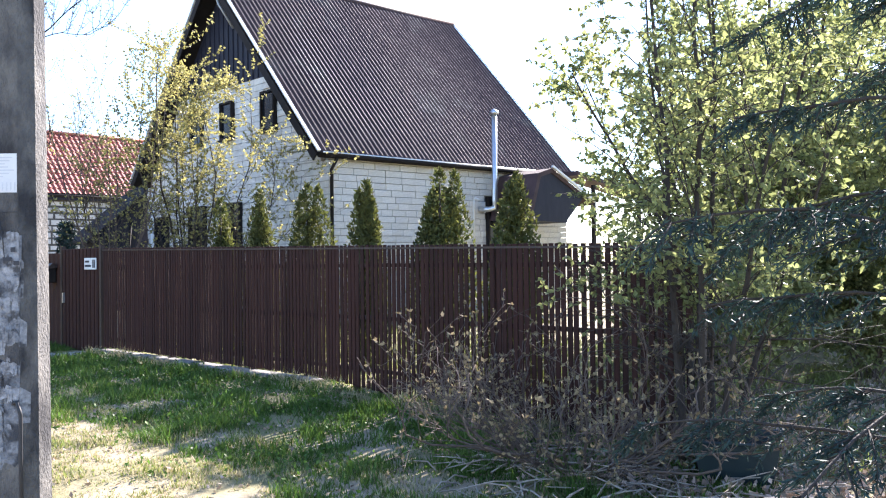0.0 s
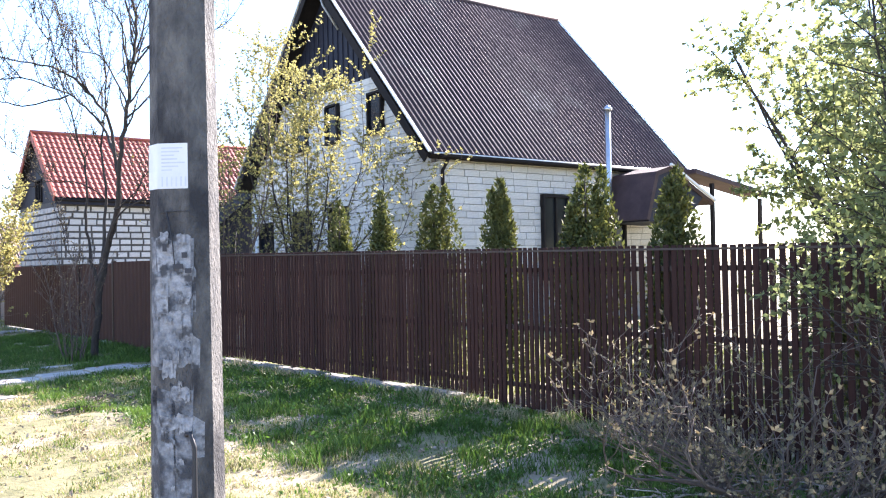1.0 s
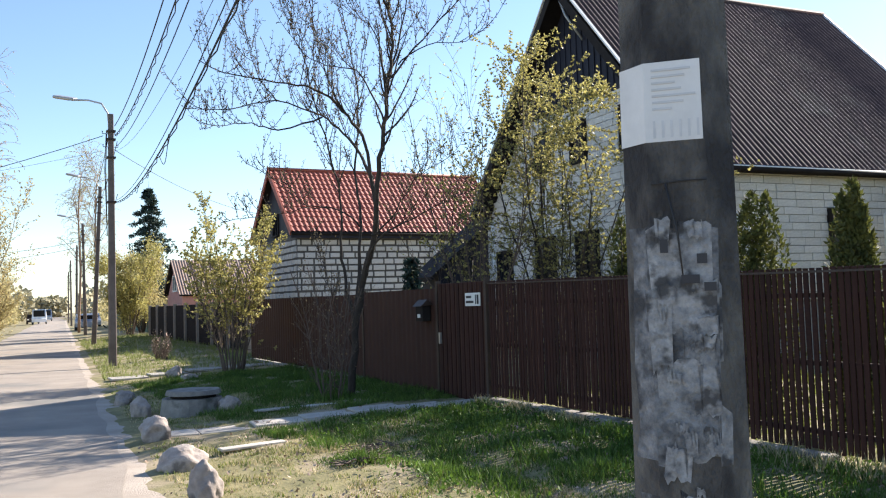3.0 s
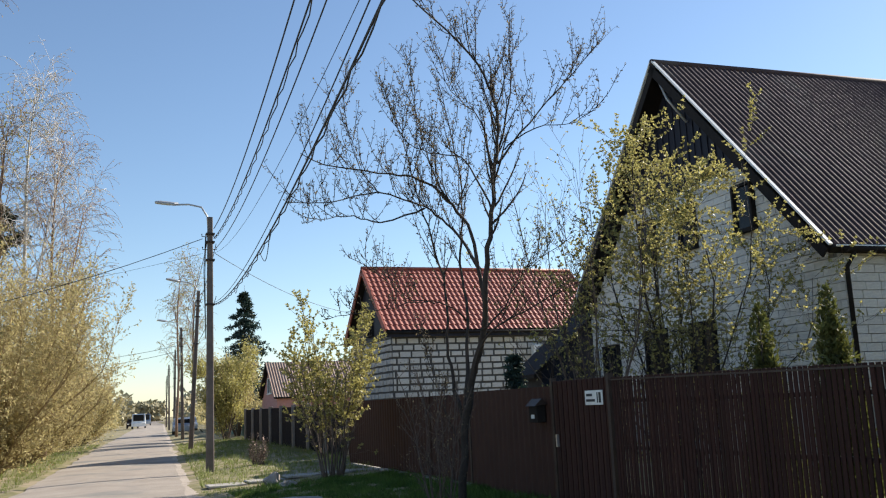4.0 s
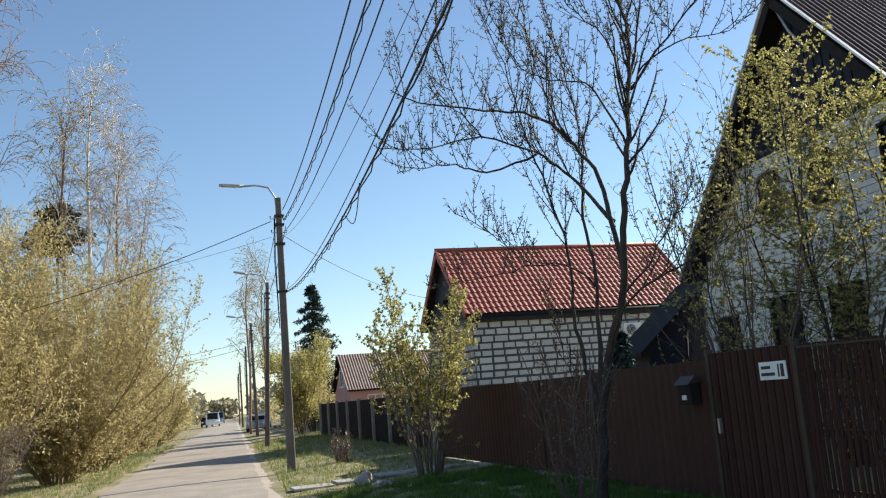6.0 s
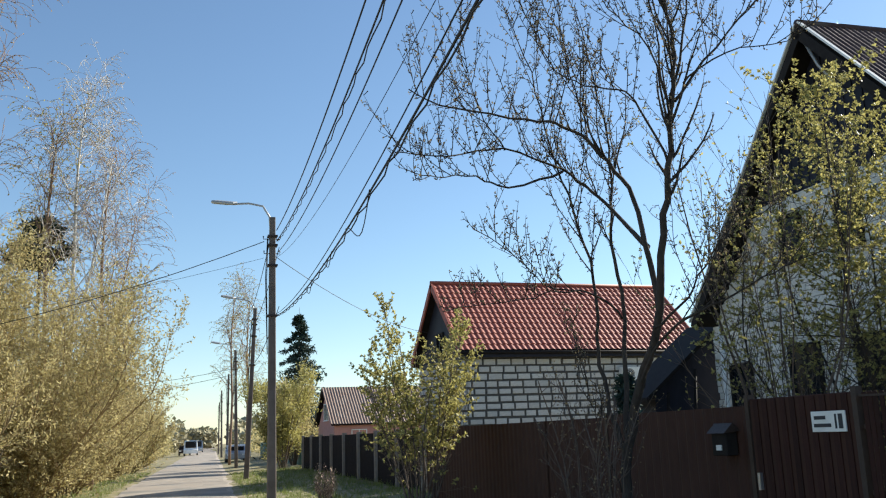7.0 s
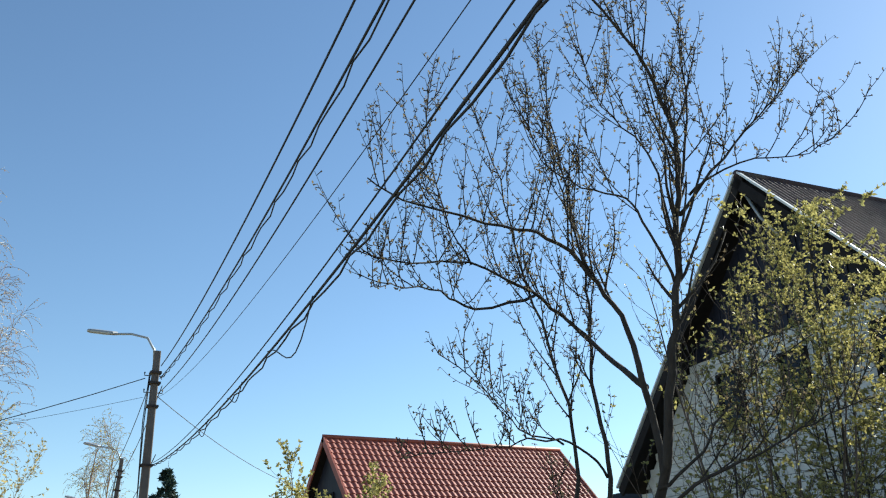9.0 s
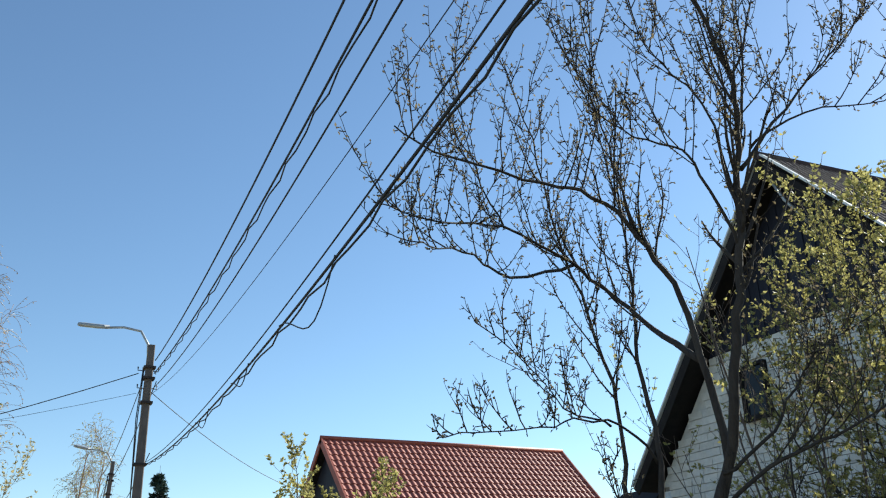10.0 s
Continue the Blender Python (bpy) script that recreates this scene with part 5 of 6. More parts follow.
def vase(r, n, height, reach, rad, foot=0.15, bow=0.55, low=0.7):
    """Stems fanning out from one foot, bowed outwards, the inner ones tallest."""
    out = []
    for k in range(n):
        a = 6.283 * (k + rnd(r, -0.3, 0.3)) / n
        q = reach * math.sqrt(r.random()) * 1.0
        h = height * (1 - 0.35 * (q / reach) ** 2) * rnd(r, low, 1.0)
        cx, cy = math.cos(a), math.sin(a)
        out.append(([(foot * cx, foot * cy, 0), (foot * cx + q * bow * 0.45 * cx, foot * cy + q * bow * 0.45 * cy, h * 0.3),
                     (foot * cx + q * bow * 1.2 * cx, foot * cy + q * bow * 1.2 * cy, h * 0.65),
                     (foot * cx + q * math.cos(a + rnd(r, -0.3, 0.3)), foot * cy + q * math.sin(a), h)], rad * rnd(r, 0.6, 1.1)))
    return out


rr = random.Random(5)
leafy("leafy_tree", "multi-stemmed garden tree with sparse yellow-green young leaves", (9.85, 18.6, 0.1), vase(rr, 12, 6.6, 2.6, 0.03, 0.15, 0.8), [(5.6, 0.6, 1.9, 2.2, -0.02, 0.12), (7.5, 0.2, 0.65, 1.0, 0.04, 0.1)],
      0.075, 6, 0.053, M_LEAF_Y, M_BARK, 12, keep=lambda q: 0.22 + 0.78 * min(max((q.z - 2.2) / 2.5, 0), 1))
leafy("leafy_tree", "slender garden tree with thin upright shoots and first pale leaves", (7.95, 18.3, 0.1), vase(rr, 10, 6.9, 1.6, 0.024), [(3.4, 0.5, 1.5, 0.8, 0.08, 0.2), (5.0, 0.2, 0.6, 0.9, 0.06, 0.12)],
      0.11, 3, 0.045, M_LEAF_Y, M_TWIG, 19, keep=lambda q: 0.7)
leafy("verge_bush", "tall multi-stemmed bush with fresh yellow-green leaves", (4.95, 25.0, 0.1), vase(rr, 17, 4.5, 0.95, 0.024, 0.2), [(6.0, 0.3, 0.8, 1.0, 0.06, 0.25), (8.0, 0.15, 0.45, 1.0, 0.05, 0.1)],
      0.075, 6, 0.066, M_LEAF_Y, M_TWIG, 13, category="bush", keep=lambda q: 0.15 + 0.85 * min(max((q.z - 1.0) / 1.0, 0), 1))
leafy("roadside_tree", "leafy young tree with bright green spring leaves", (6.15, 4.1, 0.05), vase(rr, 7, 5.6, 1.3, 0.036), [(6.6, 0.4, 1.25, 1.5, -0.05, 0.16), (7.5, 0.25, 0.7, 1.2, -0.08, 0.1)],
      0.075, 4, 0.052, M_LEAF, M_BARK, 14, keep=lambda q: 0.9 if q.z > 1.3 else 0.05, droop=0.5)
leafy("roadside_tree", "leafy tree with yellow-green spring leaves behind the fence end", (11.0, 6.1, 0.05), vase(rr, 12, 7.4, 2.1, 0.05), [(5.0, 0.5, 1.1, 1.4, -0.03, 0.06), (7.0, 0.3, 0.8, 1.2, -0.05, 0.1)],
      0.09, 6, 0.075, M_LEAF, M_BARK, 15, droop=0.5)
leafy("roadside_tree", "young leafy tree at the back of the yard", (15.4, 7.3, 0.05), vase(rr, 11, 6.4, 2.6, 0.05), [(4.2, 0.7, 1.8, 1.4, -0.03, 0.06), (5.5, 0.3, 0.8, 1.2, -0.05, 0.1)],
      0.11, 6, 0.11, M_LEAF, M_BARK, 20, droop=0.5)
leafy("roadside_tree", "low bushy tree with yellow-green spring leaves", (13.4, 4.9, 0.05), vase(rr, 12, 4.4, 2.0, 0.04), [(5.0, 0.5, 1.2, 1.4, -0.03, 0.06), (6.5, 0.3, 0.8, 1.2, -0.05, 0.1)],
      0.10, 6, 0.09, M_LEAF, M_BARK, 22, droop=0.5)
leafy("roadside_tree", "tall leafy tree far behind the yard", (21.5, 8.6, 0.05), vase(rr, 12, 9.0, 3.6, 0.07), [(3.6, 0.8, 2.2, 1.4, -0.03, 0.06), (4.2, 0.4, 1.0, 1.2, -0.05, 0.1)],
      0.16, 6, 0.15, M_LEAF, M_BARK, 23, droop=0.5)
hr = random.Random(55)
for x, yy, h in ((8.7, 5.7, 1.6), (10.6, 5.9, 1.7), (12.2, 5.0, 1.9)):
    tree("leafy_bush", "dense green bush in the brush beyond the fence end", (x, yy, 0.02), multi_stem(hr, 9, h, 1.1, 0.016, 0.7, 1.0), 0.07,
         M_LEAF, M_TWIG, 3, int(x * 10), depth=3, category="bush", group="bushes beyond the fence", spread=0.07, kids=(3, 4), fork=1.0, lift=0.0)
leafy("twiggy_shrub", "tangled leafless brown shrub in front of the fence", (5.7, 5.0, 0.02), vase(rr, 42, 1.3, 1.35, 0.016, 0.35, 0.9, 0.45), [(9.0, 0.2, 0.7, 1.1, 0.02, 0.1), (6.0, 0.1, 0.3, 1.1, 0.03, 0.15)],
      0.08, 3, 0.038, M_BUD, M_TWIG, 16, category="shrub", keep=lambda q: 0.8)
tree("verge_bush", "young bush with sparse leaves among dry twigs", (7.0, 60.0, 0.1), multi_stem(rr, 10, 5.0, 2.0, 0.05, 1.3, 0.8), 0.13,
     M_LEAF_Y, M_TWIG, 3, 17, depth=3, category="bush", spread=0.16, kids=(3, 4))
tree("verge_bush", "young bush with sparse leaves among dry twigs", (8.5, 66.0, 0.1), multi_stem(rr, 10, 5.2, 2.2, 0.05, 1.3, 0.8), 0.13,
     M_CATKIN, M_TWIG, 3, 18, depth=3, category="bush", spread=0.16, kids=(3, 4))


leafy("dry_clump", "dry brown columnar shrub beside the street pole", (4.55, 32.9, 0.1), vase(rr, 40, 1.0, 0.16, 0.012, 0.14, 0.9, 0.6), [(8.0, 0.1, 0.25, 0.6, 0.1, 0.1)],
      0.07, 1, 0.05, M_LITTER, M_TWIG, 21, category="shrub")
sticks = []
for _ in range(150):
    a, L_ = rnd(rr, 0, 6.28), rnd(rr, 0.2, 0.9)
    x, yy = rnd(rr, 4.3, 6.3), rnd(rr, 2.9, 5.4)
    z = ground_z(x, yy) + rnd(rr, 0.01, 0.10)
    mid = (x + 0.5 * L_ * math.cos(a) + rnd(rr, -0.04, 0.04), yy + 0.5 * L_ * math.sin(a), z + rnd(rr, 0, 0.05))
    sticks.append(([(x, yy, z), mid, (x + L_ * math.cos(a), yy + L_ * math.sin(a), ground_z(x, yy) + rnd(rr, 0.01, 0.14))], [0.007, 0.006, 0.003], 4))
tagged(tubes("dead_sticks", sticks, M_STICK), "pale dead sticks lying under the shrub", "sticks", kind="stuff")


def conifer(name, label, at, h, rad, mat, seed, tiers, needles, size, lowest=0.08, droop=0.25, category="spruce", group=""):
    r = random.Random(seed)
    ob = thing(name, label, category, group, at=at)
    lines = [([(0, 0, 0), (0, 0, h * 0.5), (0, 0, h)], [0.012 * h + 0.02, 0.008 * h + 0.01, 0.01], 7)]
    pts = []
    for k in range(tiers):
        z = h * (lowest + (0.97 - lowest) * k / tiers)
        R = rad * (1 - (z / h)) ** 0.85 + 0.06
        for m in range(7):
            a = rnd(r, 0, 6.283)
            L_ = R * rnd(r, 0.65, 1.12)
            e = (L_ * math.cos(a), L_ * math.sin(a), z - droop * L_ + 0.12 * L_)
            mid = (0.55 * e[0], 0.55 * e[1], z - droop * L_ * 0.35)
            lines.append(([(0, 0, z), mid, e], [0.018 + 0.006 * L_, 0.012, 0.005], 4))
            for q in range(needles):
                u = rnd(r, 0.12, 1.0)
                w_ = 0.22 * L_ * (1.1 - u)
                pts.append((e[0] * u + rnd(r, -w_, w_), e[1] * u + rnd(r, -w_, w_), z + (e[2] - z) * u + rnd(r, -0.10, 0.02) * (0.5 + 0.5 * L_)))
    tubes("trunk", lines, M_BARK, ob)
    leaves("crown", pts, size, mat, ob, "", 0, seed, 0.3, 0.5)
    return ob


conifer("spruce", "tall dark spruce behind the houses", (12.2, 88.0, 0), 13.4, 4.6, M_NEEDLE, 41, 26, 60, 0.34, droop=0.34)
def bough_spruce(name, label, at, h, seed, boughs):
    """A near spruce: long drooping boughs with hanging branchlets, thick with short needles, gaps of sky between."""
    r = random.Random(seed)
    ob = thing(name, label, "spruce", at=at)
    lines, places, ways = [([(0, 0, 0), (0.02, 0, h * 0.5), (0, 0, h)], [0.085, 0.055, 0.012], 8)], [], []
    for k in range(boughs):
        z = h * (0.14 + 0.84 * (k + r.random()) / boughs)
        L = 1.6 * (1 - z / h) ** 0.6 * rnd(r, 0.7, 1.1) + 0.1
        a = k * 2.4 + rnd(r, -0.3, 0.3)
        d = Vector((math.cos(a), math.sin(a), rnd(r, -0.05, 0.25)))
        main, rad = shoot(r, (0, 0, z), d, L, 0.011, -0.05, 7)
        lines.append((main, rad, 5))
        for m in range(int(L * 24)):
            u = rnd(r, 0.12, 1.0)
            q, ax = along(main, min(u, 0.999))
            side = ax.cross(Vector((0, 0, 1))) * (1 if m % 2 else -1)
            sub, sr = shoot(r, q, ax * 0.7 + side * 0.8 + Vector((0, 0, -0.25)), L * rnd(r, 0.14, 0.34) * (1.15 - 0.6 * u) + 0.05, 0.005, -0.10, 4)
            lines.append((sub, sr, 3))
            for j in range(44):
                p, bx = along(sub, rnd(r, 0.02, 0.999))
                places.append(p)
                ways.append(bx * 0.9 + Vector((rnd(r, -1, 1), rnd(r, -1, 1), rnd(r, -0.9, 0.6))))
    tubes("trunk", lines, M_BARK, ob)
    leaves("crown", places, 0.042, M_NEEDLE, ob, "", 0.004, seed, 0.22, ways=ways)
    return ob


bough_spruce("young_spruce", "dark young spruce with drooping boughs", (3.98, 1.68, 0), 4.9, 42, 36)
conifer("young_spruce", "small dark fir behind the sheet fence", (10.8, 27.5, 0), 3.2, 0.7, M_NEEDLE, 43, 14, 24, 0.2)


def thuja(x, y, h, w, seed, tint):
    r = random.Random(seed)
    ob = thing("thuja", "small dense column-shaped thuja with tufted green sprays", "thuja", "thujas behind the fence", at=(x, y, 0.1))
    tubes("stem", [([(0, 0, 0), (0, 0, h * 0.6), (0, 0, h * 0.95)], [0.04, 0.025, 0.008], 6)], M_BARK, ob)
    pts = []
    lobes = [(rnd(r, -0.6, 0.6) * w * 0.5, rnd(r, -0.6, 0.6) * w * 0.5, rnd(r, 0.62, 1.0)) for _ in range(7)] + [(0, 0, 1.0)]
    for _ in range(9500):
        lx, ly, lh = lobes[r.randrange(len(lobes))]
        u = r.random() ** 0.8
        z = u * h * lh
        R = w * 0.5 * (1 - u ** 2.2) ** 0.7 * (0.58 if lx else 0.85) * (1 + 0.18 * noise.noise((z * 3, seed, lx * 9)))
        a = rnd(r, 0, 6.283)
        q = R * (0.55 + 0.45 * math.sqrt(r.random()))
        pts.append((lx * (1 - u * 0.5) + q * math.cos(a), ly * (1 - u * 0.5) + q * math.sin(a), z))
    leaves("crown", pts, 0.072, M_THUJA, ob, "", 0, seed, 0.45, -1.2)
    return ob


for k, (yy, h, w_) in enumerate(((14.15, 2.68, 0.78), (12.95, 2.75, 0.92), (11.67, 2.76, 1.0), (10.27, 2.72, 0.78), (8.8, 2.75, 0.98), (7.5, 2.6, 1.05))):
    thuja(8.0, yy, h, w_, 60 + k, 0)

# willow thicket, birches and pine across the lane
for k, (x, yy, h, reach) in enumerate(((-3.7, 40.0, 8.3, 4.3), (-7.4, 37.0, 8.9, 3.8), (-3.2, 46.5, 7.0, 3.2), (-11.0, 36.0, 9.0, 3.6), (-6.2, 33.5, 6.2, 2.8), (-3.2, 54.0, 4.8, 2.0), (-2.4, 62.0, 4.2, 2.0), (-1.6, 74.0, 4.8, 2.2))):
    leafy("willow_bush", "dense willow thicket with yellow catkins", (x, yy, -0.2), vase(rr, 28, h + 0.4, reach, 0.045, 0.4, 0.7, 0.72), [(5.8, 0.6, 2.0, 1.1, 0.06, 0.05), (5.5, 0.35, 1.0, 1.0, 0.06, 0.08)],
          0.13, 2, 0.115 if yy < 50 else 0.14, M_CATKIN, M_TWIG_LIGHT, 80 + k, category="bush", group="willow bushes", slim=0.42, spread=0.02)
for k, (x, yy, h) in enumerate(((-6.2, 39.5, 17.0), (-3.5, 49.0, 17.0), (-2.4, 50.5, 14.4), (-9.0, 45.0, 15.0), (5.6, 80.0, 13.0), (7.2, 84.0, 13.5), (-4.6, 49.0, 15.5))):
    st = [([(0, 0, 0), (0.15, 0.1, h * 0.4), (0.05, 0.25, h * 0.75), (0.3, 0.2, h)], 0.12)]
    if k in (1, 2):
        st.append(([(0.0, 0, h * 0.3), (0.8, 0.2, h * 0.55), (1.5, 0.2, h * 0.85)], 0.07))
    leafy("birch", "tall slender birch with hanging bare twigs", (x, yy, -0.1), st, [(2.4, 1.4, 3.8, 0.8, 0.06, 0.26), (3.2, 0.7, 2.0, 0.8, -0.10, 0.15), (2.6, 0.4, 1.2, 0.6, -0.28, 0.1)],
          0.16, 1, 0.075 if k < 4 else 0.11, M_BUD_PALE if k < 4 else M_LEAF_Y, M_BIRCH if k == 1 else M_BIRCH_TWIG, 100 + k, group="birches", droop=0.8, thin=0.0078)
tree("twiggy_shrub", "thin leafless shoots round the foot of the bare tree", (4.75, 17.5, 0.1), multi_stem(rr, 11, 2.2, 0.8, 0.009, 0.5, 0.9), 0.03,
     M_BUD, M_TWIG, 0.25, 132, depth=2, category="shrub", spread=0.02, kids=(3, 4), fork=0.8)
tree("brushwood", "low reddish-brown brushwood at the roadside", (-4.3, 31.5, -0.1), multi_stem(rr, 24, 1.9, 1.6, 0.012, 0.7, 1.0), 0.04,
     M_BUD, M_TWIG, 0.3, 131, depth=3, category="bush", spread=0.03, kids=(3, 4), fork=0.8)
pine = conifer("pine", "dark pine crown above the willows", (-4.9, 50.5, 0), 12.3, 6.6, M_PINE, 47, 6, 130, 0.32, lowest=0.79, droop=-0.1, category="pine")
fr2 = random.Random(7)
pts = []
for _ in range(15000):
    a = rnd(fr2, 0, 1)
    yy = rnd(fr2, 190, 330)
    side = fr2.choice((-1, -1, 1, 1, 0))
    x = road_mid(yy) + (side * rnd(fr2, 6, 70) if side else rnd(fr2, -4, 4) + 0.0)
    if side == 0:
        yy = rnd(fr2, 330, 380)
    top = (6 + 5 * noise.noise((x * 0.09, yy * 0.03, 0)) + 2 * noise.noise((x * 0.4, yy * 0.1, 0)))
    pts.append((x, yy, max(0.3, top * r_pow) if (r_pow := fr2.random() ** 0.6) else 0.3))
leaves("far_woods", pts, 1.6, M_FARTREE, None, "distant pale spring woods along the lane", 0, 7, 0.8, kind="stuff")["category"] = "woods"
pts = []
for _ in range(9000):
    yy = rnd(fr2, 75, 190)
    side = fr2.choice((-1, 1))
    x = road_mid(yy) + side * (road_half(yy) + (3.5 if side < 0 else 5.5) + abs(fr2.gauss(0, 4)))
    pts.append((x, yy, rnd(fr2, 0.1, 3.5 + 2.2 * noise.noise((x * 0.2, yy * 0.12, 4)))))
leaves("roadside_thicket", pts, 0.5, M_CATKIN, None, "yellow-green roadside bushes in the distance", 0, 8, 0.7, kind="stuff")["category"] = "bushes"


# ---- parked vehicles far down the lane ----
def car(name, label, at, turn, L_, W_, H, paint, van=False):
    ob = thing(name, label, "car", "parked vehicles", at=at, turn=turn)
    prof = [(-L_ / 2, 0.35), (-L_ / 2, 0.85), (-L_ * 0.47, 0.95), (-L_ * 0.38, H), (L_ * (0.46 if van else 0.42), H), (L_ / 2, 0.95), (L_ / 2, 0.35)]
    if not van:
        prof = [(-L_ / 2, 0.35), (-L_ / 2, 0.75), (-L_ * 0.26, 0.92), (-L_ * 0.12, H), (L_ * 0.26, H), (L_ * 0.44, 0.95), (L_ / 2, 0.9), (L_ / 2, 0.35)]
    n_ = len(prof)
    verts = [(s * W_ / 2 * (0.88 if z > 1.0 else 1.0), y_, z) for s in (-1, 1) for y_, z in prof]
    mesh_object("body", verts, [tuple(range(n_))[::-1], tuple(range(n_, 2 * n_))] + [(i, (i + 1) % n_, n_ + (i + 1) % n_, n_ + i) for i in range(n_)], paint, ob)
    y0 = -L_ * (0.44 if van else 0.21)
    block("windscreen", (-W_ * 0.38, y0 - 0.12, 1.0 if not van else 1.15), (W_ * 0.38, y0 + 0.02, H - 0.12), M_GLASS, ob)
    for s in (-1, 1):
        block("headlight", (s * W_ * 0.36 - 0.15, -L_ / 2 - 0.02, 0.62), (s * W_ * 0.36 + 0.15, -L_ / 2 + 0.05, 0.78), M_HEADLIGHT, ob)
        block("side_window", (s * W_ * 0.445 - 0.02, -L_ * 0.2, 1.0), (s * W_ * 0.445 + 0.02, L_ * 0.25, H - 0.15), M_GLASS, ob)
        for q in (-0.3, 0.3):
            bm = bmesh.new()
            bmesh.ops.create_cone(bm, cap_ends=True, segments=16, radius1=0.32, radius2=0.32, depth=0.2)
            w_ = part("wheel", bm, M_TYRE, ob)
            w_.location, w_.rotation_euler = (s * (W_ / 2 - 0.08), q * L_, 0.32), (0, radians(90), 0)
    return ob


car("van", "white van parked at the edge of the lane", (5.3, 150.0, 0), -3, 4.9, 2.0, 2.2, M_CARWHITE, True)
car("parked_car", "dark car parked behind the van", (4.6, 156.0, 0), -3, 4.3, 1.75, 1.5, M_DFENCE)
car("parked_car", "silver-blue car parked by the verge", (6.9, 90.0, 0), -3, 4.3, 1.75, 1.48, M_CARSILVER)
car("parked_car", "silver car parked by the verge", (8.3, 101.0, 0), -3, 4.3, 1.75, 1.5, M_CARSILVER)
car("van", "grey van far down the lane", (8.2, 195.0, 0), -3, 5.2, 2.0, 2.3, M_CARSILVER, True)

# ---- wall pieces, slats ----
sl = {}


def shared_box(size, bevel, mat, key):
    if key not in sl:
        bm = box(bmesh.new(), [-s / 2 for s in size], [s / 2 for s in size], bevel)
        me = bpy.data.meshes.new(key)
        bm.normal_update()
        bm.to_mesh(me)
        bm.free()
        me.materials.append(mat)
        sl[key] = me
    return sl[key]


for yy, w_ in SLATS:
    top, foot = fence_top(yy) + rnd(fr, -0.004, 0.004), fence_foot(yy) + rnd(fr, -0.012, 0.012)
    ob = new("slat", shared_box((0.016, 0.054, 1.0), 0.003, M_SLAT, "slat"))
    ob.parent = fence
    ob.location, ob.scale = (FX - 0.004 + rnd(fr, -0.003, 0.003), yy + w_ / 2, (top + foot) / 2), (1, 1, top - foot)
    ob.rotation_euler = (rnd(fr, -0.004, 0.004), 0, rnd(fr, -0.06, 0.06))


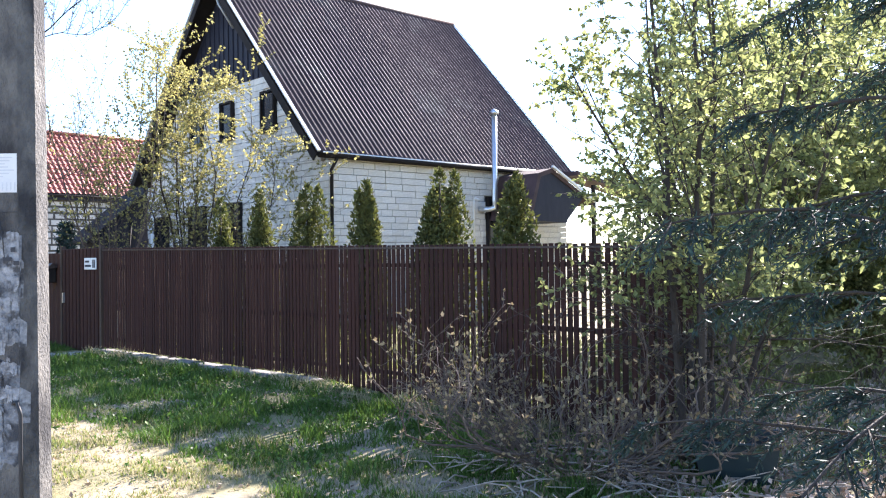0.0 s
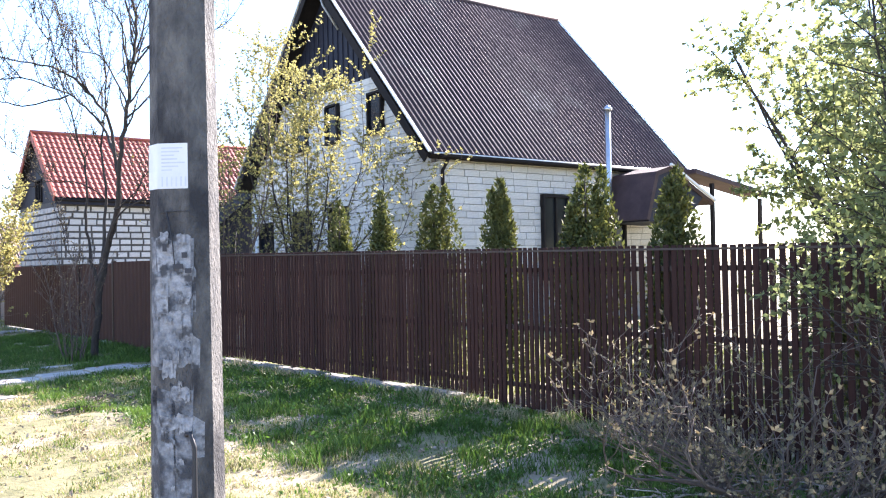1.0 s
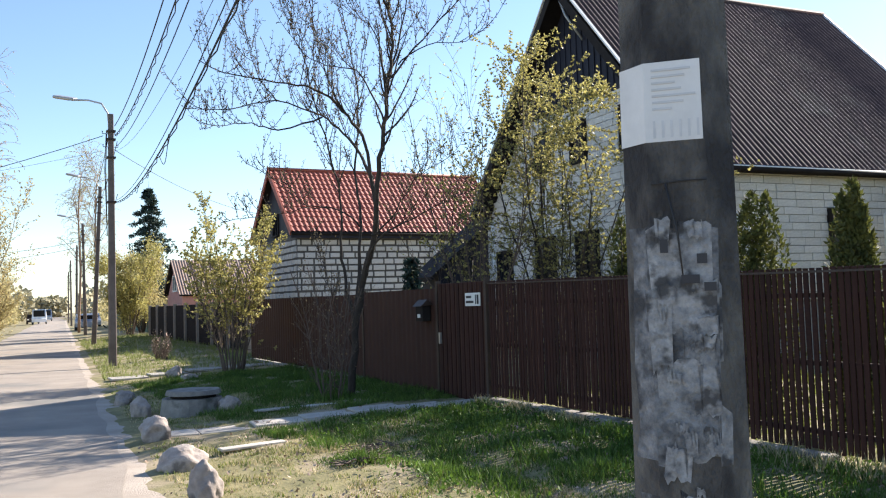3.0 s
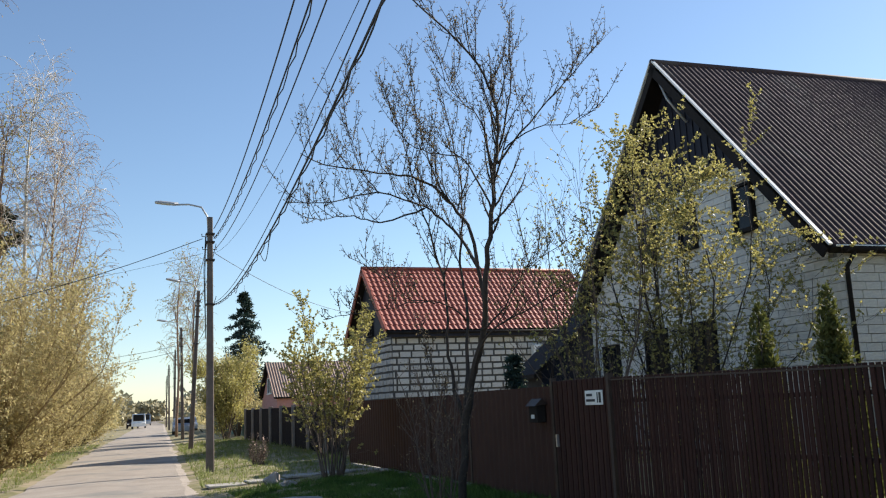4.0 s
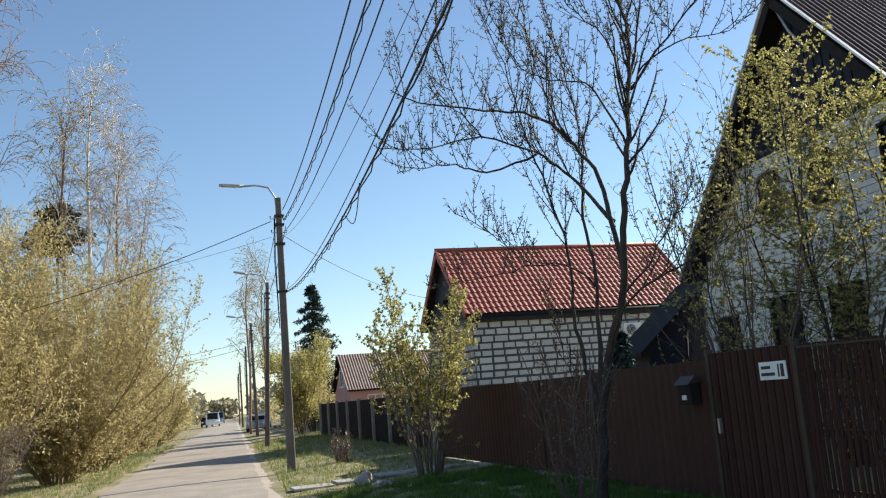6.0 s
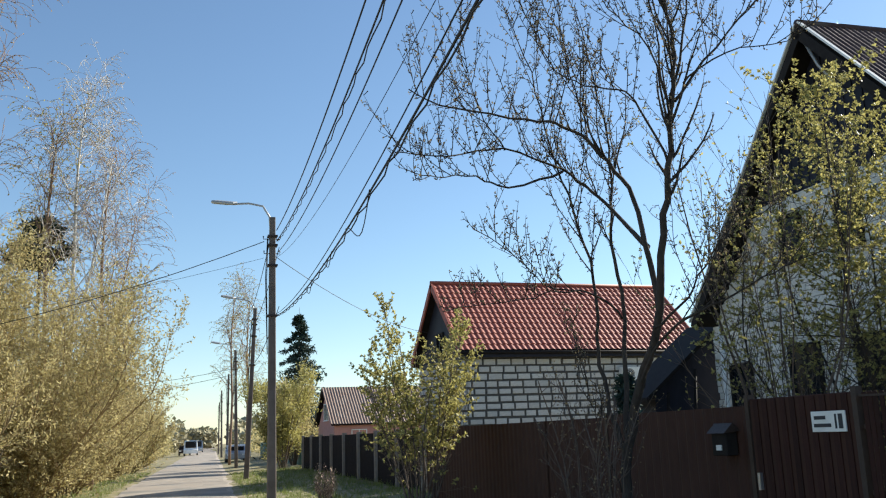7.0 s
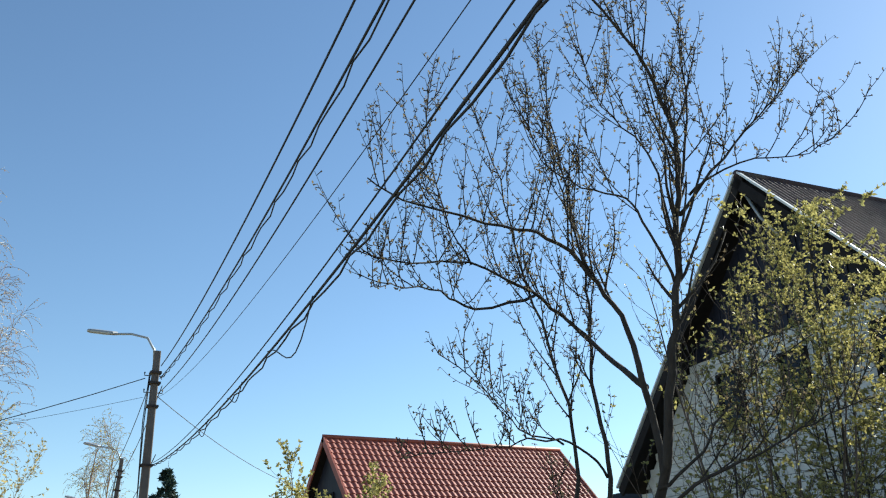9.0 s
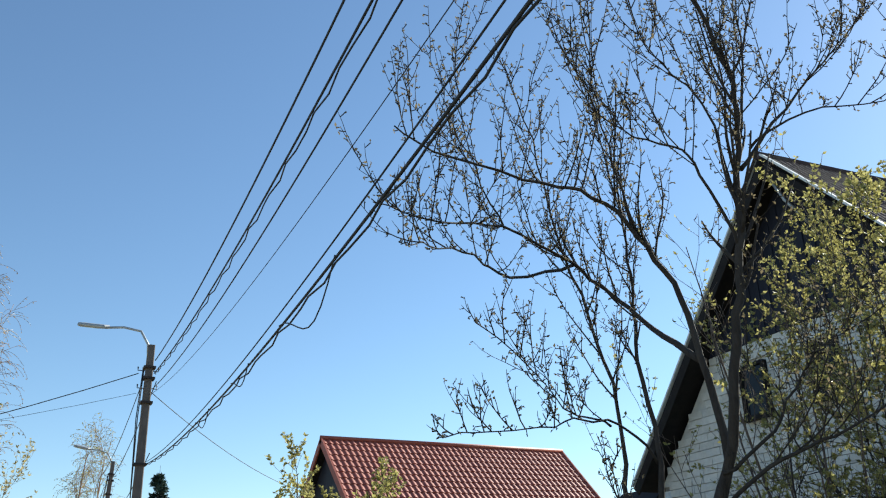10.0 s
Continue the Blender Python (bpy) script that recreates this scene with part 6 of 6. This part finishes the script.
def clad(parent, along, rows, course, widths, thick, gap, mat, place, inside, holes, seed, key, limit):
    """Lays courses of blocks: place(u, z) gives a location and turn; inside(u0, u1, z0, z1) says whether a block belongs.
    The first ones are parts of their own, the rest past the limit one joined part."""
    r = random.Random(seed)
    todo = []
    for j in range(*rows):
        z0 = j * course
        u = -rnd(r, 0, widths[0])
        while u < along:
            w_ = r.choice(widths)
            u0, u1 = max(u, 0), min(u + w_, along)
            u += w_
            pieces = [(u0, u1)]
            for hx0, hz0, hx1, hz1 in holes:
                if z0 + course * 0.6 > hz0 and z0 + course * 0.4 < hz1:
                    nxt = []
                    for a, b in pieces:
                        if b <= hx0 or a >= hx1:
                            nxt.append((a, b))
                        else:
                            nxt += [(a, hx0)] if a < hx0 else []
                            nxt += [(hx1, b)] if b > hx1 else []
                    pieces = nxt
            todo += [(a, b, z0) for a, b in pieces if b - a > 0.06 and inside(a, b, z0, z0 + course)]
    verts, faces = [], []
    for k, (a, b, z0) in enumerate(todo):
        loc, rz = place((a + b) / 2, z0 + course / 2)
        size = (b - a - gap * rnd(r, 0.8, 1.3), thick * rnd(r, 0.9, 1.15), course - gap * rnd(r, 0.75, 1.3))
        if k < limit:
            ob = new("block", shared_box((1.0, thick, 1.0), 0.0, mat, key))
            ob.parent = parent
            ob.location, ob.scale, ob.rotation_euler = loc, (size[0], size[1] / thick, size[2]), (0, 0, rz)
            continue
        m, n0 = pose(*loc, 0, 0, math.degrees(rz)), len(verts)
        verts += [m @ Vector((sx * size[0] / 2, sy * size[1] / 2, sz * size[2] / 2)) for sx in (-1, 1) for sy in (-1, 1) for sz in (-1, 1)]
        faces += [tuple(n0 + i for i in q) for q in ((0, 1, 3, 2), (4, 6, 7, 5), (0, 4, 5, 1), (2, 3, 7, 6), (0, 2, 6, 4), (1, 5, 7, 3))]
    if verts:
        tagged(mesh_object("cladding", verts, faces, mat, parent), kind="stuff")


clad(house, HL - 0.1, (9, 26), 0.165, (0.36, 0.45, 0.54), 0.12, 0.013, M_SIDING, lambda u, z: (Vector((u + 0.05, 0.145, z)), 0.0),
     lambda a, b, z0, z1: z1 < ZE - 0.02, [(x0 - 0.05, z0, x1 - 0.05, z1) for x0, z0, x1, z1 in SOUTH_HOLES], 1, "panel_block", 300)
clad(house, 2 * HW - 0.1, (9, 40), 0.165, (0.36, 0.45, 0.54), 0.12, 0.013, M_SIDING, lambda u, z: (Vector((0.145, u + 0.05, z)), radians(90)),
     lambda a, b, z0, z1: z1 <= zb and z1 < min(rake_z(a + 0.05), rake_z(b + 0.05)) - 0.22, [(x0 - 0.05, z0, x1 - 0.05, z1) for x0, z0, x1, z1 in GABLE_HOLES], 2, "panel_block", 0)
clad(red, RL - 0.6, (5, 17), 0.285, (0.62, 0.50, 0.56), 0.10, 0.088, M_BLOCK, lambda u, z: (Vector((u + 0.32, 0.33, z)), 0.0),
     lambda a, b, z0, z1: z1 < RZE - 0.1, [], 3, "aerated_block", 240)
clad(red, 2 * RW - 0.6, (5, 17), 0.285, (0.62, 0.50, 0.56), 0.10, 0.088, M_BLOCK, lambda u, z: (Vector((0.33, u + 0.32, z)), radians(90)),
     lambda a, b, z0, z1: z1 < RZE - 0.1, [], 4, "aerated_block", 0)
